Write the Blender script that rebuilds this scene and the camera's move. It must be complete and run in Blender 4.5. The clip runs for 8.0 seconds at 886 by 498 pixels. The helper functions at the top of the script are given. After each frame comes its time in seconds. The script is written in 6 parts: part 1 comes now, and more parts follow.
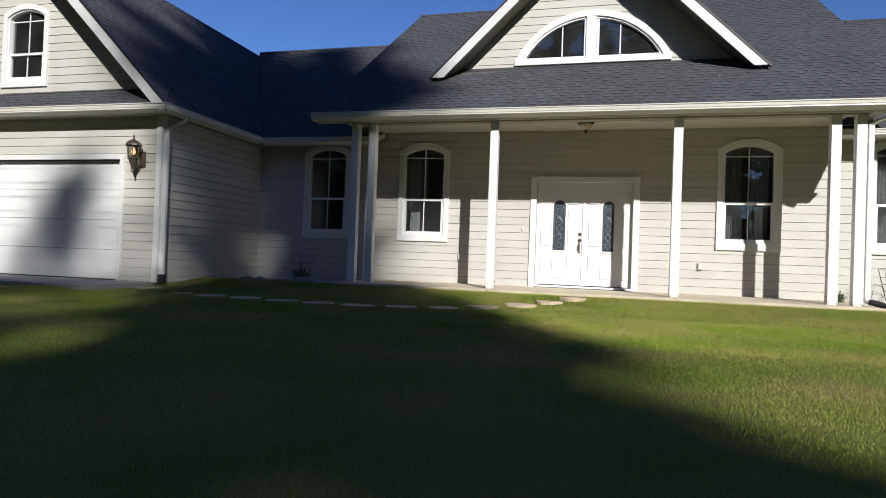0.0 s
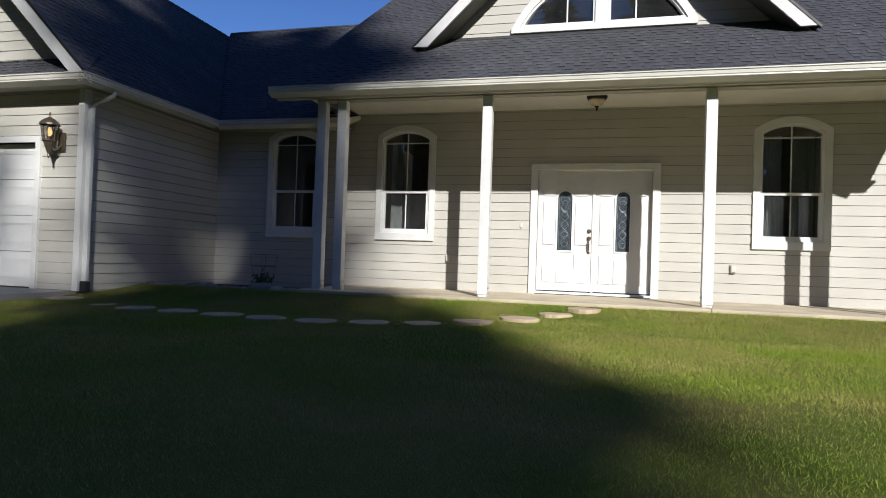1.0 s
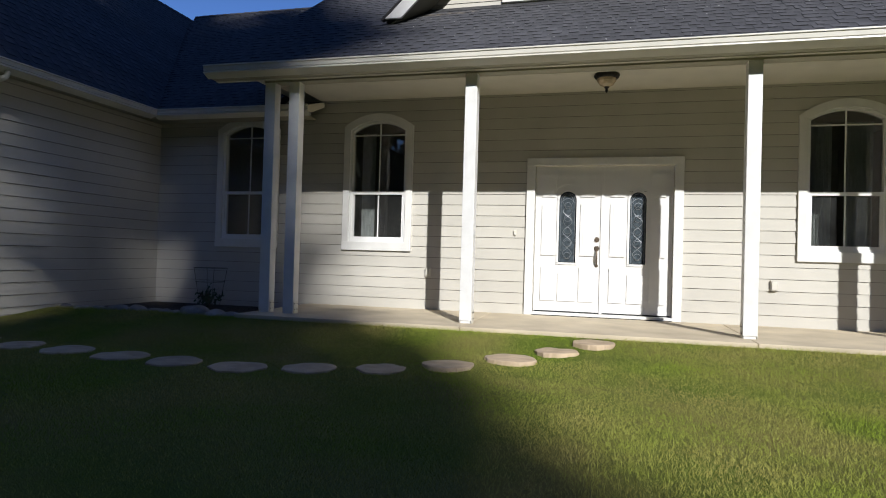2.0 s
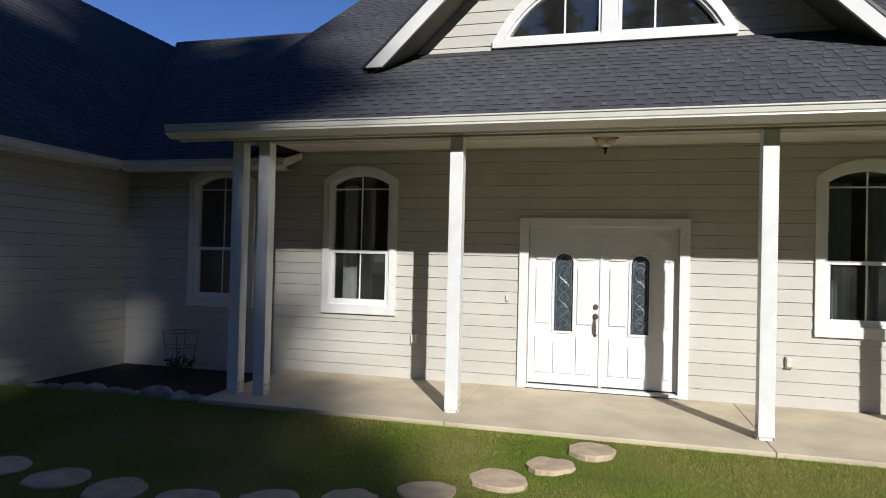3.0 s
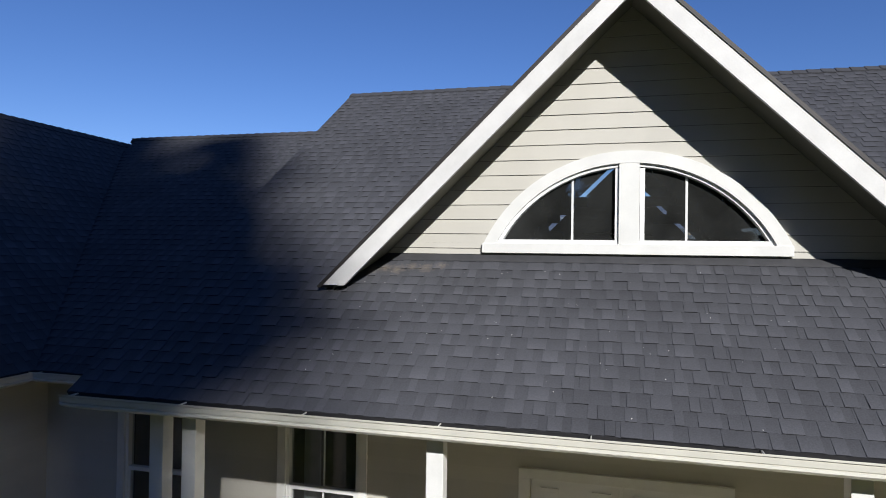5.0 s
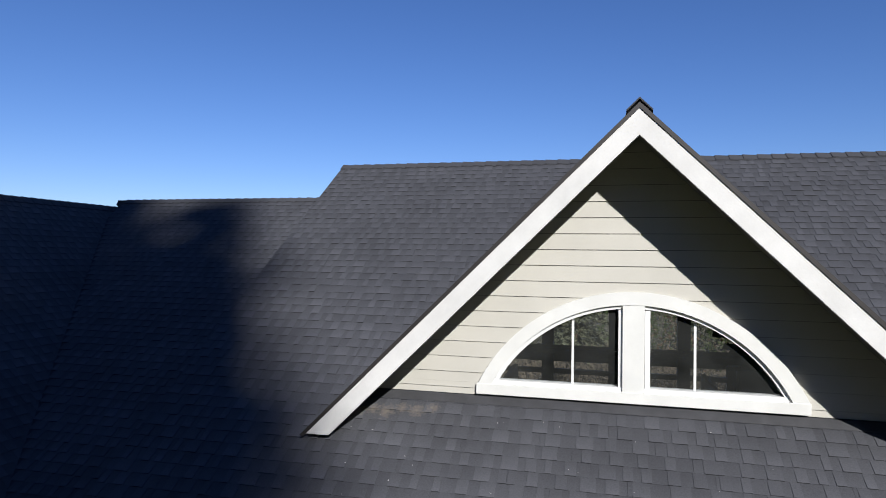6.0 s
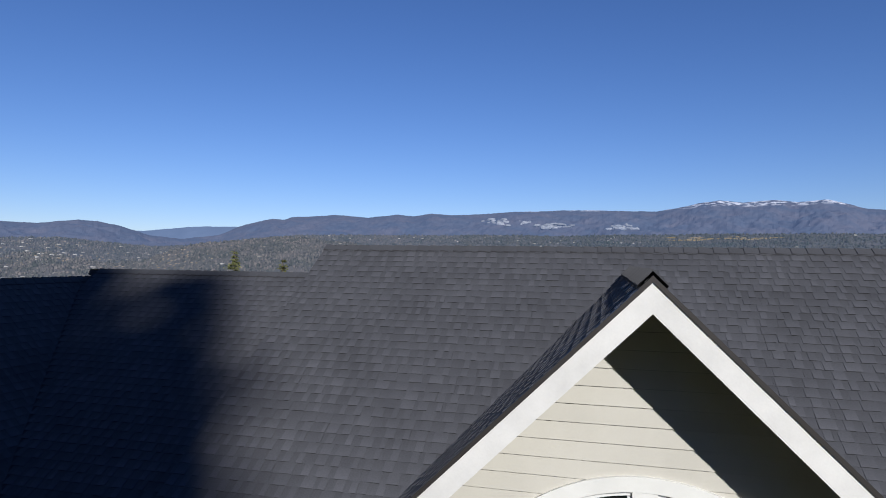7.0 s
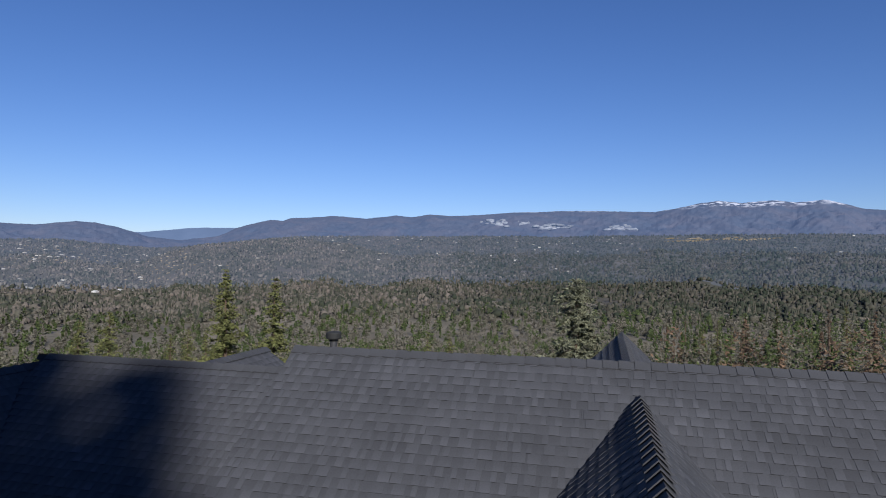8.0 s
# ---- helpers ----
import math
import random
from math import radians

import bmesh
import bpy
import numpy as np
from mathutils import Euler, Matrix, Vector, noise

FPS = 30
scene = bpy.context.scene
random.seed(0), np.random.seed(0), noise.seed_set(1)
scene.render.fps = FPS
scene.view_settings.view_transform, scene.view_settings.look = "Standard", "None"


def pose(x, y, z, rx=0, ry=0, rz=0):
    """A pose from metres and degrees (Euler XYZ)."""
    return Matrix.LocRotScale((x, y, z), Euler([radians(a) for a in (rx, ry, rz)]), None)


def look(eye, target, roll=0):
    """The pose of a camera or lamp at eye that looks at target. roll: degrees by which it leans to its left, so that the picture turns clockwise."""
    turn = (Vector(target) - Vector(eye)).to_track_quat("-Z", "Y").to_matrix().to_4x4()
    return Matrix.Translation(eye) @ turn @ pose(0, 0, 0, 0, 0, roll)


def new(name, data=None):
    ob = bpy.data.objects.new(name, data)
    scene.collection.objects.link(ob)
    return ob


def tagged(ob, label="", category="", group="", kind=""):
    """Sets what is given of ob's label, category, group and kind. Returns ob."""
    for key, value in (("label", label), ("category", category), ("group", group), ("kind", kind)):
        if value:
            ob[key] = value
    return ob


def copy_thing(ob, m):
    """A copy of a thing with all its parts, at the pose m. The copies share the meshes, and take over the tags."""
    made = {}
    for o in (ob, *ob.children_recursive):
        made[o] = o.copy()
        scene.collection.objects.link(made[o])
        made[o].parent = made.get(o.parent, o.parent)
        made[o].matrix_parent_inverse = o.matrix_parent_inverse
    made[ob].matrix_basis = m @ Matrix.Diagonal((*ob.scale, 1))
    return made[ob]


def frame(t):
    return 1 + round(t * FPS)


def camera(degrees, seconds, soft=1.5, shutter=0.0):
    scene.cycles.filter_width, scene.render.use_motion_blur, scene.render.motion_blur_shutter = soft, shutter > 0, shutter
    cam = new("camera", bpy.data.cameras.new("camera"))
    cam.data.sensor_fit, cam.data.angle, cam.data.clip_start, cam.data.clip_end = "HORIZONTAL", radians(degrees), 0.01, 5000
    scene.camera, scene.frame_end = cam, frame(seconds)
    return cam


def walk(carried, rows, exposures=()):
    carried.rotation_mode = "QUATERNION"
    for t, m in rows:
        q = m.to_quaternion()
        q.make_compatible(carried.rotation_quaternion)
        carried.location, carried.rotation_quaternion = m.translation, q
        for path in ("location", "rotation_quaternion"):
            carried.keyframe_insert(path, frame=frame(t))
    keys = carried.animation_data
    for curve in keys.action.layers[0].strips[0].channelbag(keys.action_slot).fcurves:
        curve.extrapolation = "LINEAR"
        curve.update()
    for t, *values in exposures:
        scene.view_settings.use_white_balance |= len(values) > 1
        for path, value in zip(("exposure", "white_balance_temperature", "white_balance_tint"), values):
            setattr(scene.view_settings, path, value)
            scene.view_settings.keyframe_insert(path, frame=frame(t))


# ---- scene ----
cam = camera(70.2, 8.0, soft=1.0)
PATH = [
    (0, (0.478, -12.301, 0.49), (-0.036, -10.368, 0.519), 2.1),
    (0.5, (0.327, -11.365, 0.515), (-0.185, -9.431, 0.544), 2.0),
    (1, (0.205, -10.451, 0.52), (-0.302, -8.516, 0.551), 1.9),
    (2.5, (0.028, -8.16, 1.085), (-0.481, -6.226, 1.11), 1.5),
    (3, (0.036, -8.012, 1.616), (-0.472, -6.078, 1.642), 1.4),
    (3.5, (0.029, -7.826, 2.276), (-0.479, -5.892, 2.299), 1.3),
    (4, (-0.06, -7.438, 2.95), (-0.564, -5.502, 2.972), 1.1),
    (4.2, (-0.1, -7.25, 3.2), (-0.604, -5.314, 3.222), 1.05),
    (5.3, (-0.262, -6.29, 4.715), (-0.759, -4.353, 4.733), 0.75),
    (5.5, (-0.274, -6.232, 4.991), (-0.771, -4.295, 5.01), 0.7),
    (6, (-0.273, -6.072, 5.644), (-0.769, -4.135, 5.668), 0.7),
    (6.5, (-0.294, -5.747, 6.333), (-0.79, -3.81, 6.364), 0.75),
    (7, (-0.33, -5.281, 7.029), (-0.827, -3.344, 7.065), 0.75),
    (7.5, (-0.39, -4.725, 7.757), (-0.884, -2.787, 7.794), 0.7),
    (8, (-0.43, -4.068, 8.53), (-0.923, -2.13, 8.568), 0.65),
]
walk(cam, [(t, look(eye, target, roll)) for t, eye, target, roll in PATH], [(0, 0.0), (2.3, -0.06), (3, -0.12), (4, -0.23), (5.3, -0.05), (6.5, -0.1), (7.2, -0.24), (7.6, -0.28), (8, -0.17)])

# ---- world, sun, exposure ----
SUN = Vector((0.545, -1.0, 0.645)).normalized()
world = bpy.data.worlds.new("daylight")
scene.world = world
world.use_nodes = True
wn = world.node_tree.nodes
sky = wn.new("ShaderNodeTexSky")
sky.sky_type, sky.sun_disc = "NISHITA", False
sky.sun_elevation = math.asin(SUN.z)
sky.sun_rotation = math.atan2(SUN.x, SUN.y)
sky.altitude, sky.air_density, sky.dust_density, sky.ozone_density = 900, 1.0, 0.1, 3.5
deep = wn.new("ShaderNodeHueSaturation")
deep.inputs["Saturation"].default_value = 1.12
tint = wn.new("ShaderNodeMix")
tint.data_type, tint.blend_type = "RGBA", "MULTIPLY"
tint.inputs["Factor"].default_value = 1.0
tint.inputs["B"].default_value = (0.91, 0.955, 1.27, 1)
world.node_tree.links.new(sky.outputs[0], deep.inputs["Color"])
world.node_tree.links.new(deep.outputs[0], tint.inputs["A"])
world.node_tree.links.new(tint.outputs["Result"], wn["Background"].inputs[0])
wn["Background"].inputs[1].default_value = 0.092
sun = new("sun", bpy.data.lights.new("sun", "SUN"))
sun.data.energy, sun.data.angle, sun.data.color = 6.3, radians(0.6), (0.965, 0.955, 0.94)
sun.matrix_world = look(SUN * 60, (0, 0, 0))


# ---- materials ----
def material(name, colour, rough=0.6, metal=0.0, var=0.12, scale=8.0, fine=120.0, bump=0.15, fine_var=0.06, island=0.0, objvar=0.0,
             colour2=None, spec=0.5, bump_dist=0.004):
    """A painted or natural surface: base colour, stains at one scale, grain at another, relief."""
    m = bpy.data.materials.new(name)
    m.use_nodes = True
    nt = m.node_tree
    bsdf = nt.nodes["Principled BSDF"]
    bsdf.inputs["Roughness"].default_value = rough
    bsdf.inputs["Metallic"].default_value = metal
    bsdf.inputs["Specular IOR Level"].default_value = spec
    co = nt.nodes.new("ShaderNodeTexCoord")
    n1 = nt.nodes.new("ShaderNodeTexNoise")
    n1.inputs["Scale"].default_value, n1.inputs["Detail"].default_value = scale, 6
    n2 = nt.nodes.new("ShaderNodeTexNoise")
    n2.inputs["Scale"].default_value, n2.inputs["Detail"].default_value = fine, 3
    for n in (n1, n2):
        nt.links.new(co.outputs["Object"], n.inputs["Vector"])
    mix = nt.nodes.new("ShaderNodeMix")
    mix.data_type = "RGBA"
    c2 = colour2 if colour2 else [c * (1 - 2 * var) for c in colour]
    mix.inputs["A"].default_value, mix.inputs["B"].default_value = (*colour, 1), (*c2, 1)
    ramp = nt.nodes.new("ShaderNodeMapRange")
    ramp.inputs["From Min"].default_value, ramp.inputs["From Max"].default_value = 0.35, 0.7
    nt.links.new(n1.outputs["Fac"], ramp.inputs["Value"])
    nt.links.new(ramp.outputs["Result"], mix.inputs["Factor"])
    value = nt.nodes.new("ShaderNodeMath")
    value.operation = "MULTIPLY_ADD"
    nt.links.new(n2.outputs["Fac"], value.inputs[0])
    value.inputs[1].default_value, value.inputs[2].default_value = 2 * fine_var, 1 - fine_var
    last = value
    for amount, kind in ((island, "g"), (objvar, "o")):
        if amount:
            src = nt.nodes.new("ShaderNodeNewGeometry" if kind == "g" else "ShaderNodeObjectInfo")
            out = src.outputs["Random Per Island"] if kind == "g" else src.outputs["Random"]
            r = nt.nodes.new("ShaderNodeMath")
            r.operation = "MULTIPLY_ADD"
            nt.links.new(out, r.inputs[0])
            r.inputs[1].default_value, r.inputs[2].default_value = 2 * amount, 1 - amount
            p = nt.nodes.new("ShaderNodeMath")
            p.operation = "MULTIPLY"
            nt.links.new(last.outputs[0], p.inputs[0])
            nt.links.new(r.outputs[0], p.inputs[1])
            last = p
    hsv = nt.nodes.new("ShaderNodeHueSaturation")
    nt.links.new(mix.outputs["Result"], hsv.inputs["Color"])
    nt.links.new(last.outputs[0], hsv.inputs["Value"])
    nt.links.new(hsv.outputs["Color"], bsdf.inputs["Base Color"])
    if bump:
        b = nt.nodes.new("ShaderNodeBump")
        b.inputs["Strength"].default_value, b.inputs["Distance"].default_value = bump, bump_dist
        nt.links.new(n2.outputs["Fac"], b.inputs["Height"])
        nt.links.new(b.outputs["Normal"], bsdf.inputs["Normal"])
    return m


def glass_material(name, tint=(0.64, 0.68, 0.67), rough=0.0):
    """Thin window glass: clear with a Fresnel gloss and a film of dust."""
    m = bpy.data.materials.new(name)
    m.use_nodes = True
    nt = m.node_tree
    nt.nodes.remove(nt.nodes["Principled BSDF"])
    clear = nt.nodes.new("ShaderNodeBsdfTransparent")
    clear.inputs[0].default_value = (*tint, 1)
    gloss = nt.nodes.new("ShaderNodeBsdfGlossy")
    gloss.inputs["Roughness"].default_value = rough
    weight = nt.nodes.new("ShaderNodeLayerWeight")
    weight.inputs["Blend"].default_value = 0.5
    steep = nt.nodes.new("ShaderNodeMath")
    steep.operation = "POWER"
    steep.inputs[1].default_value = 4
    nt.links.new(weight.outputs["Facing"], steep.inputs[0])
    fres = nt.nodes.new("ShaderNodeMath")
    fres.operation = "MULTIPLY_ADD"
    fres.inputs[1].default_value, fres.inputs[2].default_value = 0.85, 0.11
    nt.links.new(steep.outputs[0], fres.inputs[0])
    mix = nt.nodes.new("ShaderNodeMixShader")
    nt.links.new(fres.outputs[0], mix.inputs[0])
    nt.links.new(clear.outputs[0], mix.inputs[1])
    nt.links.new(gloss.outputs[0], mix.inputs[2])
    dust = nt.nodes.new("ShaderNodeBsdfDiffuse")
    dust.inputs[0].default_value = (0.6, 0.62, 0.6, 1)
    film = nt.nodes.new("ShaderNodeMixShader")
    co = nt.nodes.new("ShaderNodeTexCoord")
    n = nt.nodes.new("ShaderNodeTexNoise")
    n.inputs["Scale"].default_value, n.inputs["Detail"].default_value = 2.2, 4
    r = nt.nodes.new("ShaderNodeMapRange")
    r.inputs["From Min"].default_value, r.inputs["From Max"].default_value = 0.3, 0.7
    r.inputs["To Min"].default_value, r.inputs["To Max"].default_value = 0.012, 0.045
    nt.links.new(co.outputs["Object"], n.inputs["Vector"])
    nt.links.new(n.outputs["Fac"], r.inputs["Value"])
    nt.links.new(r.outputs[0], film.inputs[0])
    nt.links.new(mix.outputs[0], film.inputs[1])
    nt.links.new(dust.outputs[0], film.inputs[2])
    nt.links.new(film.outputs[0], nt.nodes["Material Output"].inputs[0])
    return m


def glow_material(name, colour, strength):
    m = bpy.data.materials.new(name)
    m.use_nodes = True
    b = m.node_tree.nodes["Principled BSDF"]
    b.inputs["Base Color"].default_value = (*colour, 1)
    b.inputs["Emission Color"].default_value = (*colour, 1)
    b.inputs["Emission Strength"].default_value = strength
    return m


SIDING = material("siding_paint", (0.495, 0.474, 0.42), 0.62, var=0.05, scale=1.6, fine=60, bump=0.12, fine_var=0.03, objvar=0.03)
CREAM = material("cream_trim_paint", (0.66, 0.63, 0.54), 0.5, var=0.05, scale=3, fine=90, bump=0.05, fine_var=0.03)
WHITE = material("white_trim_paint", (0.7, 0.695, 0.665), 0.45, var=0.05, scale=4, fine=80, bump=0.06, fine_var=0.03)
RAKE = material("weathered_white_board", (0.66, 0.65, 0.63), 0.6, var=0.08, scale=3, fine=60, bump=0.2, fine_var=0.05)
# trim paint toned down: shade under the eaves is put into it
EAVE_SHADED = material("shaded_eave_paint", (0.36, 0.34, 0.26), 0.65, var=0.05, scale=3, fine=80, bump=0.05, fine_var=0.03)
# soffit colour darkened to hold the shade inside the gables
SHADED_SOFFIT = material("shaded_soffit_paint", (0.15, 0.145, 0.11), 0.7, var=0.06, scale=3, fine=70, bump=0.05)
DRIP = material("brown_drip_edge", (0.035, 0.031, 0.03), 0.5, metal=0.2, var=0.08, scale=5, fine=60, bump=0.03)
DOORWHITE = material("door_white_paint", (0.72, 0.715, 0.7), 0.35, var=0.03, scale=3, fine=90, bump=0.03, fine_var=0.02)
POSTWHITE = material("post_white_paint", (0.7, 0.695, 0.675), 0.5, var=0.06, scale=5, fine=60, bump=0.08, fine_var=0.04)
VINYL = material("white_vinyl", (0.72, 0.72, 0.705), 0.4, var=0.02, scale=4, fine=90, bump=0.0, fine_var=0.02)
ALU = material("cream_gutter_metal", (0.62, 0.6, 0.53), 0.35, var=0.06, scale=3, fine=60, bump=0.03, fine_var=0.03)
SHINGLE = material("charcoal_asphalt_shingle", (0.068, 0.069, 0.077), 0.85, var=0.1, scale=1.3, fine=95, bump=0.6, fine_var=0.34, island=0.07, objvar=0.05, spec=0.2)



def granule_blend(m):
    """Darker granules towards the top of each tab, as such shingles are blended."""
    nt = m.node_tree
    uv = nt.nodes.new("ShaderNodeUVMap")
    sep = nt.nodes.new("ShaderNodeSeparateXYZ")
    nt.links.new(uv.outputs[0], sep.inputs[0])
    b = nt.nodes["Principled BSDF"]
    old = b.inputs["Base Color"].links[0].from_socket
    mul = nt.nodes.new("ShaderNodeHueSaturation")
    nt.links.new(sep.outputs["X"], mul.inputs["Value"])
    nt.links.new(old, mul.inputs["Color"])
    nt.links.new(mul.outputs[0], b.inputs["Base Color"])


CAPS = material("charcoal_cap_shingle", (0.06, 0.061, 0.068), 0.85, var=0.1, scale=1.3, fine=95, bump=0.6, fine_var=0.3, objvar=0.08, spec=0.3)
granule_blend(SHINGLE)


def stain(m, centre, radius, colour, most=0.55):
    """An old tan run-off stain round a point of a surface."""
    nt = m.node_tree
    b = nt.nodes["Principled BSDF"]
    old = b.inputs["Base Color"].links[0].from_socket
    co = nt.nodes.new("ShaderNodeTexCoord")
    d = nt.nodes.new("ShaderNodeVectorMath")
    d.operation = "DISTANCE"
    d.inputs[1].default_value = centre
    nt.links.new(co.outputs["Object"], d.inputs[0])
    n = nt.nodes.new("ShaderNodeTexNoise")
    n.inputs["Scale"].default_value, n.inputs["Detail"].default_value = 4 / radius, 5
    nt.links.new(co.outputs["Object"], n.inputs["Vector"])
    add = nt.nodes.new("ShaderNodeMath")
    add.operation = "MULTIPLY_ADD"
    nt.links.new(n.outputs["Fac"], add.inputs[0])
    add.inputs[1].default_value = radius * 1.6
    nt.links.new(d.outputs["Value"], add.inputs[2])
    r = nt.nodes.new("ShaderNodeMapRange")
    r.inputs["From Min"].default_value, r.inputs["From Max"].default_value = radius * 1.6, radius * 0.8
    r.inputs["To Max"].default_value = most
    nt.links.new(add.outputs[0], r.inputs["Value"])
    mix = nt.nodes.new("ShaderNodeMix")
    mix.data_type = "RGBA"
    nt.links.new(r.outputs[0], mix.inputs["Factor"])
    nt.links.new(old, mix.inputs["A"])
    mix.inputs["B"].default_value = (*colour, 1)
    nt.links.new(mix.outputs["Result"], b.inputs["Base Color"])


for x, y, r in ((-2.72, -0.3, 0.09), (-2.6, -0.25, 0.12), (-2.46, -0.22, 0.1), (-2.32, -0.24, 0.13), (-2.17, -0.19, 0.1), (-2.02, -0.21, 0.12), (-1.86, -0.17, 0.09)):
    stain(SHINGLE, (x, y, 4.283 + 0.667 * y + 0.012), r, (0.23, 0.19, 0.145), 0.42)
LAP_SHADE = material("lap_shade_backing", (0.05, 0.046, 0.042), 0.95, fine=60, bump=0.1)
FELT = material("roof_underlay", (0.03, 0.03, 0.034), 0.95, fine=200, bump=0.2)
FLASH = material("grey_flashing_metal", (0.065, 0.065, 0.07), 0.6, metal=0.3, fine=80)
CONCRETE = material("tan_concrete", (0.59, 0.5, 0.36), 0.8, var=0.14, scale=1.7, fine=180, bump=0.2, fine_var=0.08)
DRIVE = material("grey_concrete", (0.38, 0.36, 0.33), 0.85, var=0.12, scale=1.1, fine=150, bump=0.25, fine_var=0.1)
STONE = material("sandstone_slab", (0.5, 0.385, 0.26), 0.85, var=0.15, scale=6, fine=120, bump=0.35, fine_var=0.1, objvar=0.12)
ROCK = material("fieldstone", (0.3, 0.28, 0.25), 0.9, var=0.2, scale=9, fine=90, bump=0.5, fine_var=0.12, objvar=0.25)
SOIL = material("dark_soil", (0.035, 0.026, 0.019), 0.95, var=0.25, scale=9, fine=140, bump=0.8, fine_var=0.25, bump_dist=0.02)
LAWN = material("lawn", (0.085, 0.13, 0.016), 0.9, scale=0.9, fine=140, bump=0.9, fine_var=0.3, colour2=(0.2, 0.165, 0.06), bump_dist=0.02, spec=0.1)
GRASS = material("grass_blades", (0.215, 0.295, 0.032), 0.75, scale=1.1, fine=14, bump=0.0, fine_var=0.15, island=0.2, colour2=(0.37, 0.325, 0.105), spec=0.1)
IRON = material("dark_iron", (0.03, 0.028, 0.026), 0.5, metal=0.7, fine=100)
BRONZE = material("aged_bronze", (0.16, 0.125, 0.095), 0.4, metal=0.6, fine=60)
BRASS = material("antique_brass", (0.25, 0.17, 0.09), 0.35, metal=0.9, fine=60)
BLACK = material("black_rubber", (0.02, 0.02, 0.02), 0.8)
ROOM = material("room_paint", (0.3, 0.27, 0.22), 0.9, fine=40, bump=0.05)
ROOMFLOOR = material("room_floor_wood", (0.16, 0.1, 0.06), 0.5, scale=5, fine=60)
CURTAIN = material("pale_curtain", (0.8, 0.82, 0.8), 0.9, fine=150, bump=0.2)
DARKWOOD = material("dark_beam_wood", (0.05, 0.04, 0.03), 0.7, fine=60)
GLASS = glass_material("window_glass")
LEADED = material("leaded_glass", (0.07, 0.09, 0.105), 0.2, var=0.3, scale=30, fine=60, bump=0.5, fine_var=0.3, spec=0.8)
LEAD = material("lead_came", (0.26, 0.28, 0.3), 0.5, metal=0.9)
BULB = glow_material("warm_bulb", (1.0, 0.6, 0.26), 1.7)
LAMPGLASS = material("amber_lamp_glass", (0.6, 0.48, 0.33), 0.12, fine=50, var=0.2, scale=20)
BARK = material("pine_bark", (0.12, 0.08, 0.055), 0.95, scale=4, fine=40, bump=0.8, fine_var=0.25, bump_dist=0.02)
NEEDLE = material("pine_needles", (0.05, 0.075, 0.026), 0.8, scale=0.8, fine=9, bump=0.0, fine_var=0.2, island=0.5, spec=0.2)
# lighter copy of the pine needles, with sunlight put into its colour
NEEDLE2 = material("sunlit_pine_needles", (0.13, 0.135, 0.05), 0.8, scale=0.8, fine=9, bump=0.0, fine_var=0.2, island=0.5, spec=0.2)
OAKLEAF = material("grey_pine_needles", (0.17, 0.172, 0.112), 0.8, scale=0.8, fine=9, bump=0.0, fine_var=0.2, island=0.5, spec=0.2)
SHRUB = material("shrub_leaf", (0.04, 0.07, 0.025), 0.7, island=0.3, bump=0)
HILLS = material("valley_ground", (0.2, 0.172, 0.13), 0.95, scale=0.02, fine=0.25, bump=0.0, fine_var=0.6, colour2=(0.12, 0.106, 0.08), spec=0.1)

def by_piece(m, low=0.2, high=0.75):
    """Lets whole crowns take one or the other of a material's two colours."""
    nt = m.node_tree
    geo = nt.nodes.new("ShaderNodeNewGeometry")
    mix = [n for n in nt.nodes if n.bl_idname == "ShaderNodeMix"][0]
    old = mix.inputs["Factor"].links[0].from_socket
    add = nt.nodes.new("ShaderNodeMath")
    add.operation = "MULTIPLY_ADD"
    add.inputs[1].default_value = 0.6
    nt.links.new(geo.outputs["Random Per Island"], add.inputs[0])
    half = nt.nodes.new("ShaderNodeMath")
    half.operation = "MULTIPLY"
    half.inputs[1].default_value = 0.4
    nt.links.new(old, half.inputs[0])
    nt.links.new(half.outputs[0], add.inputs[2])
    r = nt.nodes.new("ShaderNodeMapRange")
    r.inputs["From Min"].default_value, r.inputs["From Max"].default_value = low, high
    nt.links.new(add.outputs[0], r.inputs["Value"])
    nt.links.new(r.outputs[0], mix.inputs["Factor"])


# far woods carry haze as blue emission, in steps by distance
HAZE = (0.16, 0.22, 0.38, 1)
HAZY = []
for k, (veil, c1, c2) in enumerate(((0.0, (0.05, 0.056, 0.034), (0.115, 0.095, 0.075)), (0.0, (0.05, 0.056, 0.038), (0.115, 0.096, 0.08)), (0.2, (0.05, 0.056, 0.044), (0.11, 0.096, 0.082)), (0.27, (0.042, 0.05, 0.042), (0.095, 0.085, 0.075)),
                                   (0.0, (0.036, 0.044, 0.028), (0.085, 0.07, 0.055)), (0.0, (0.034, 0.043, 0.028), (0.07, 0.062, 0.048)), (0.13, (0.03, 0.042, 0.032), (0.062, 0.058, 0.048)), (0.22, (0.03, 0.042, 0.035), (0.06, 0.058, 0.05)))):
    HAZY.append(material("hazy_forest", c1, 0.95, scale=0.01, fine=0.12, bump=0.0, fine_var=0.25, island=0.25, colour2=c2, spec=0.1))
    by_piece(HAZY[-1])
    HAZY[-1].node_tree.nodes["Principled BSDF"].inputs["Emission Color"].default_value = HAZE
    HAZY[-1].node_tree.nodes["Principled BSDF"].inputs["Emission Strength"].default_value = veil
TREEGREEN = material("olive_tree_leaf", (0.055, 0.072, 0.024), 0.9, scale=0.3, fine=3, bump=0, island=0.5, colour2=(0.045, 0.058, 0.025), spec=0.1)
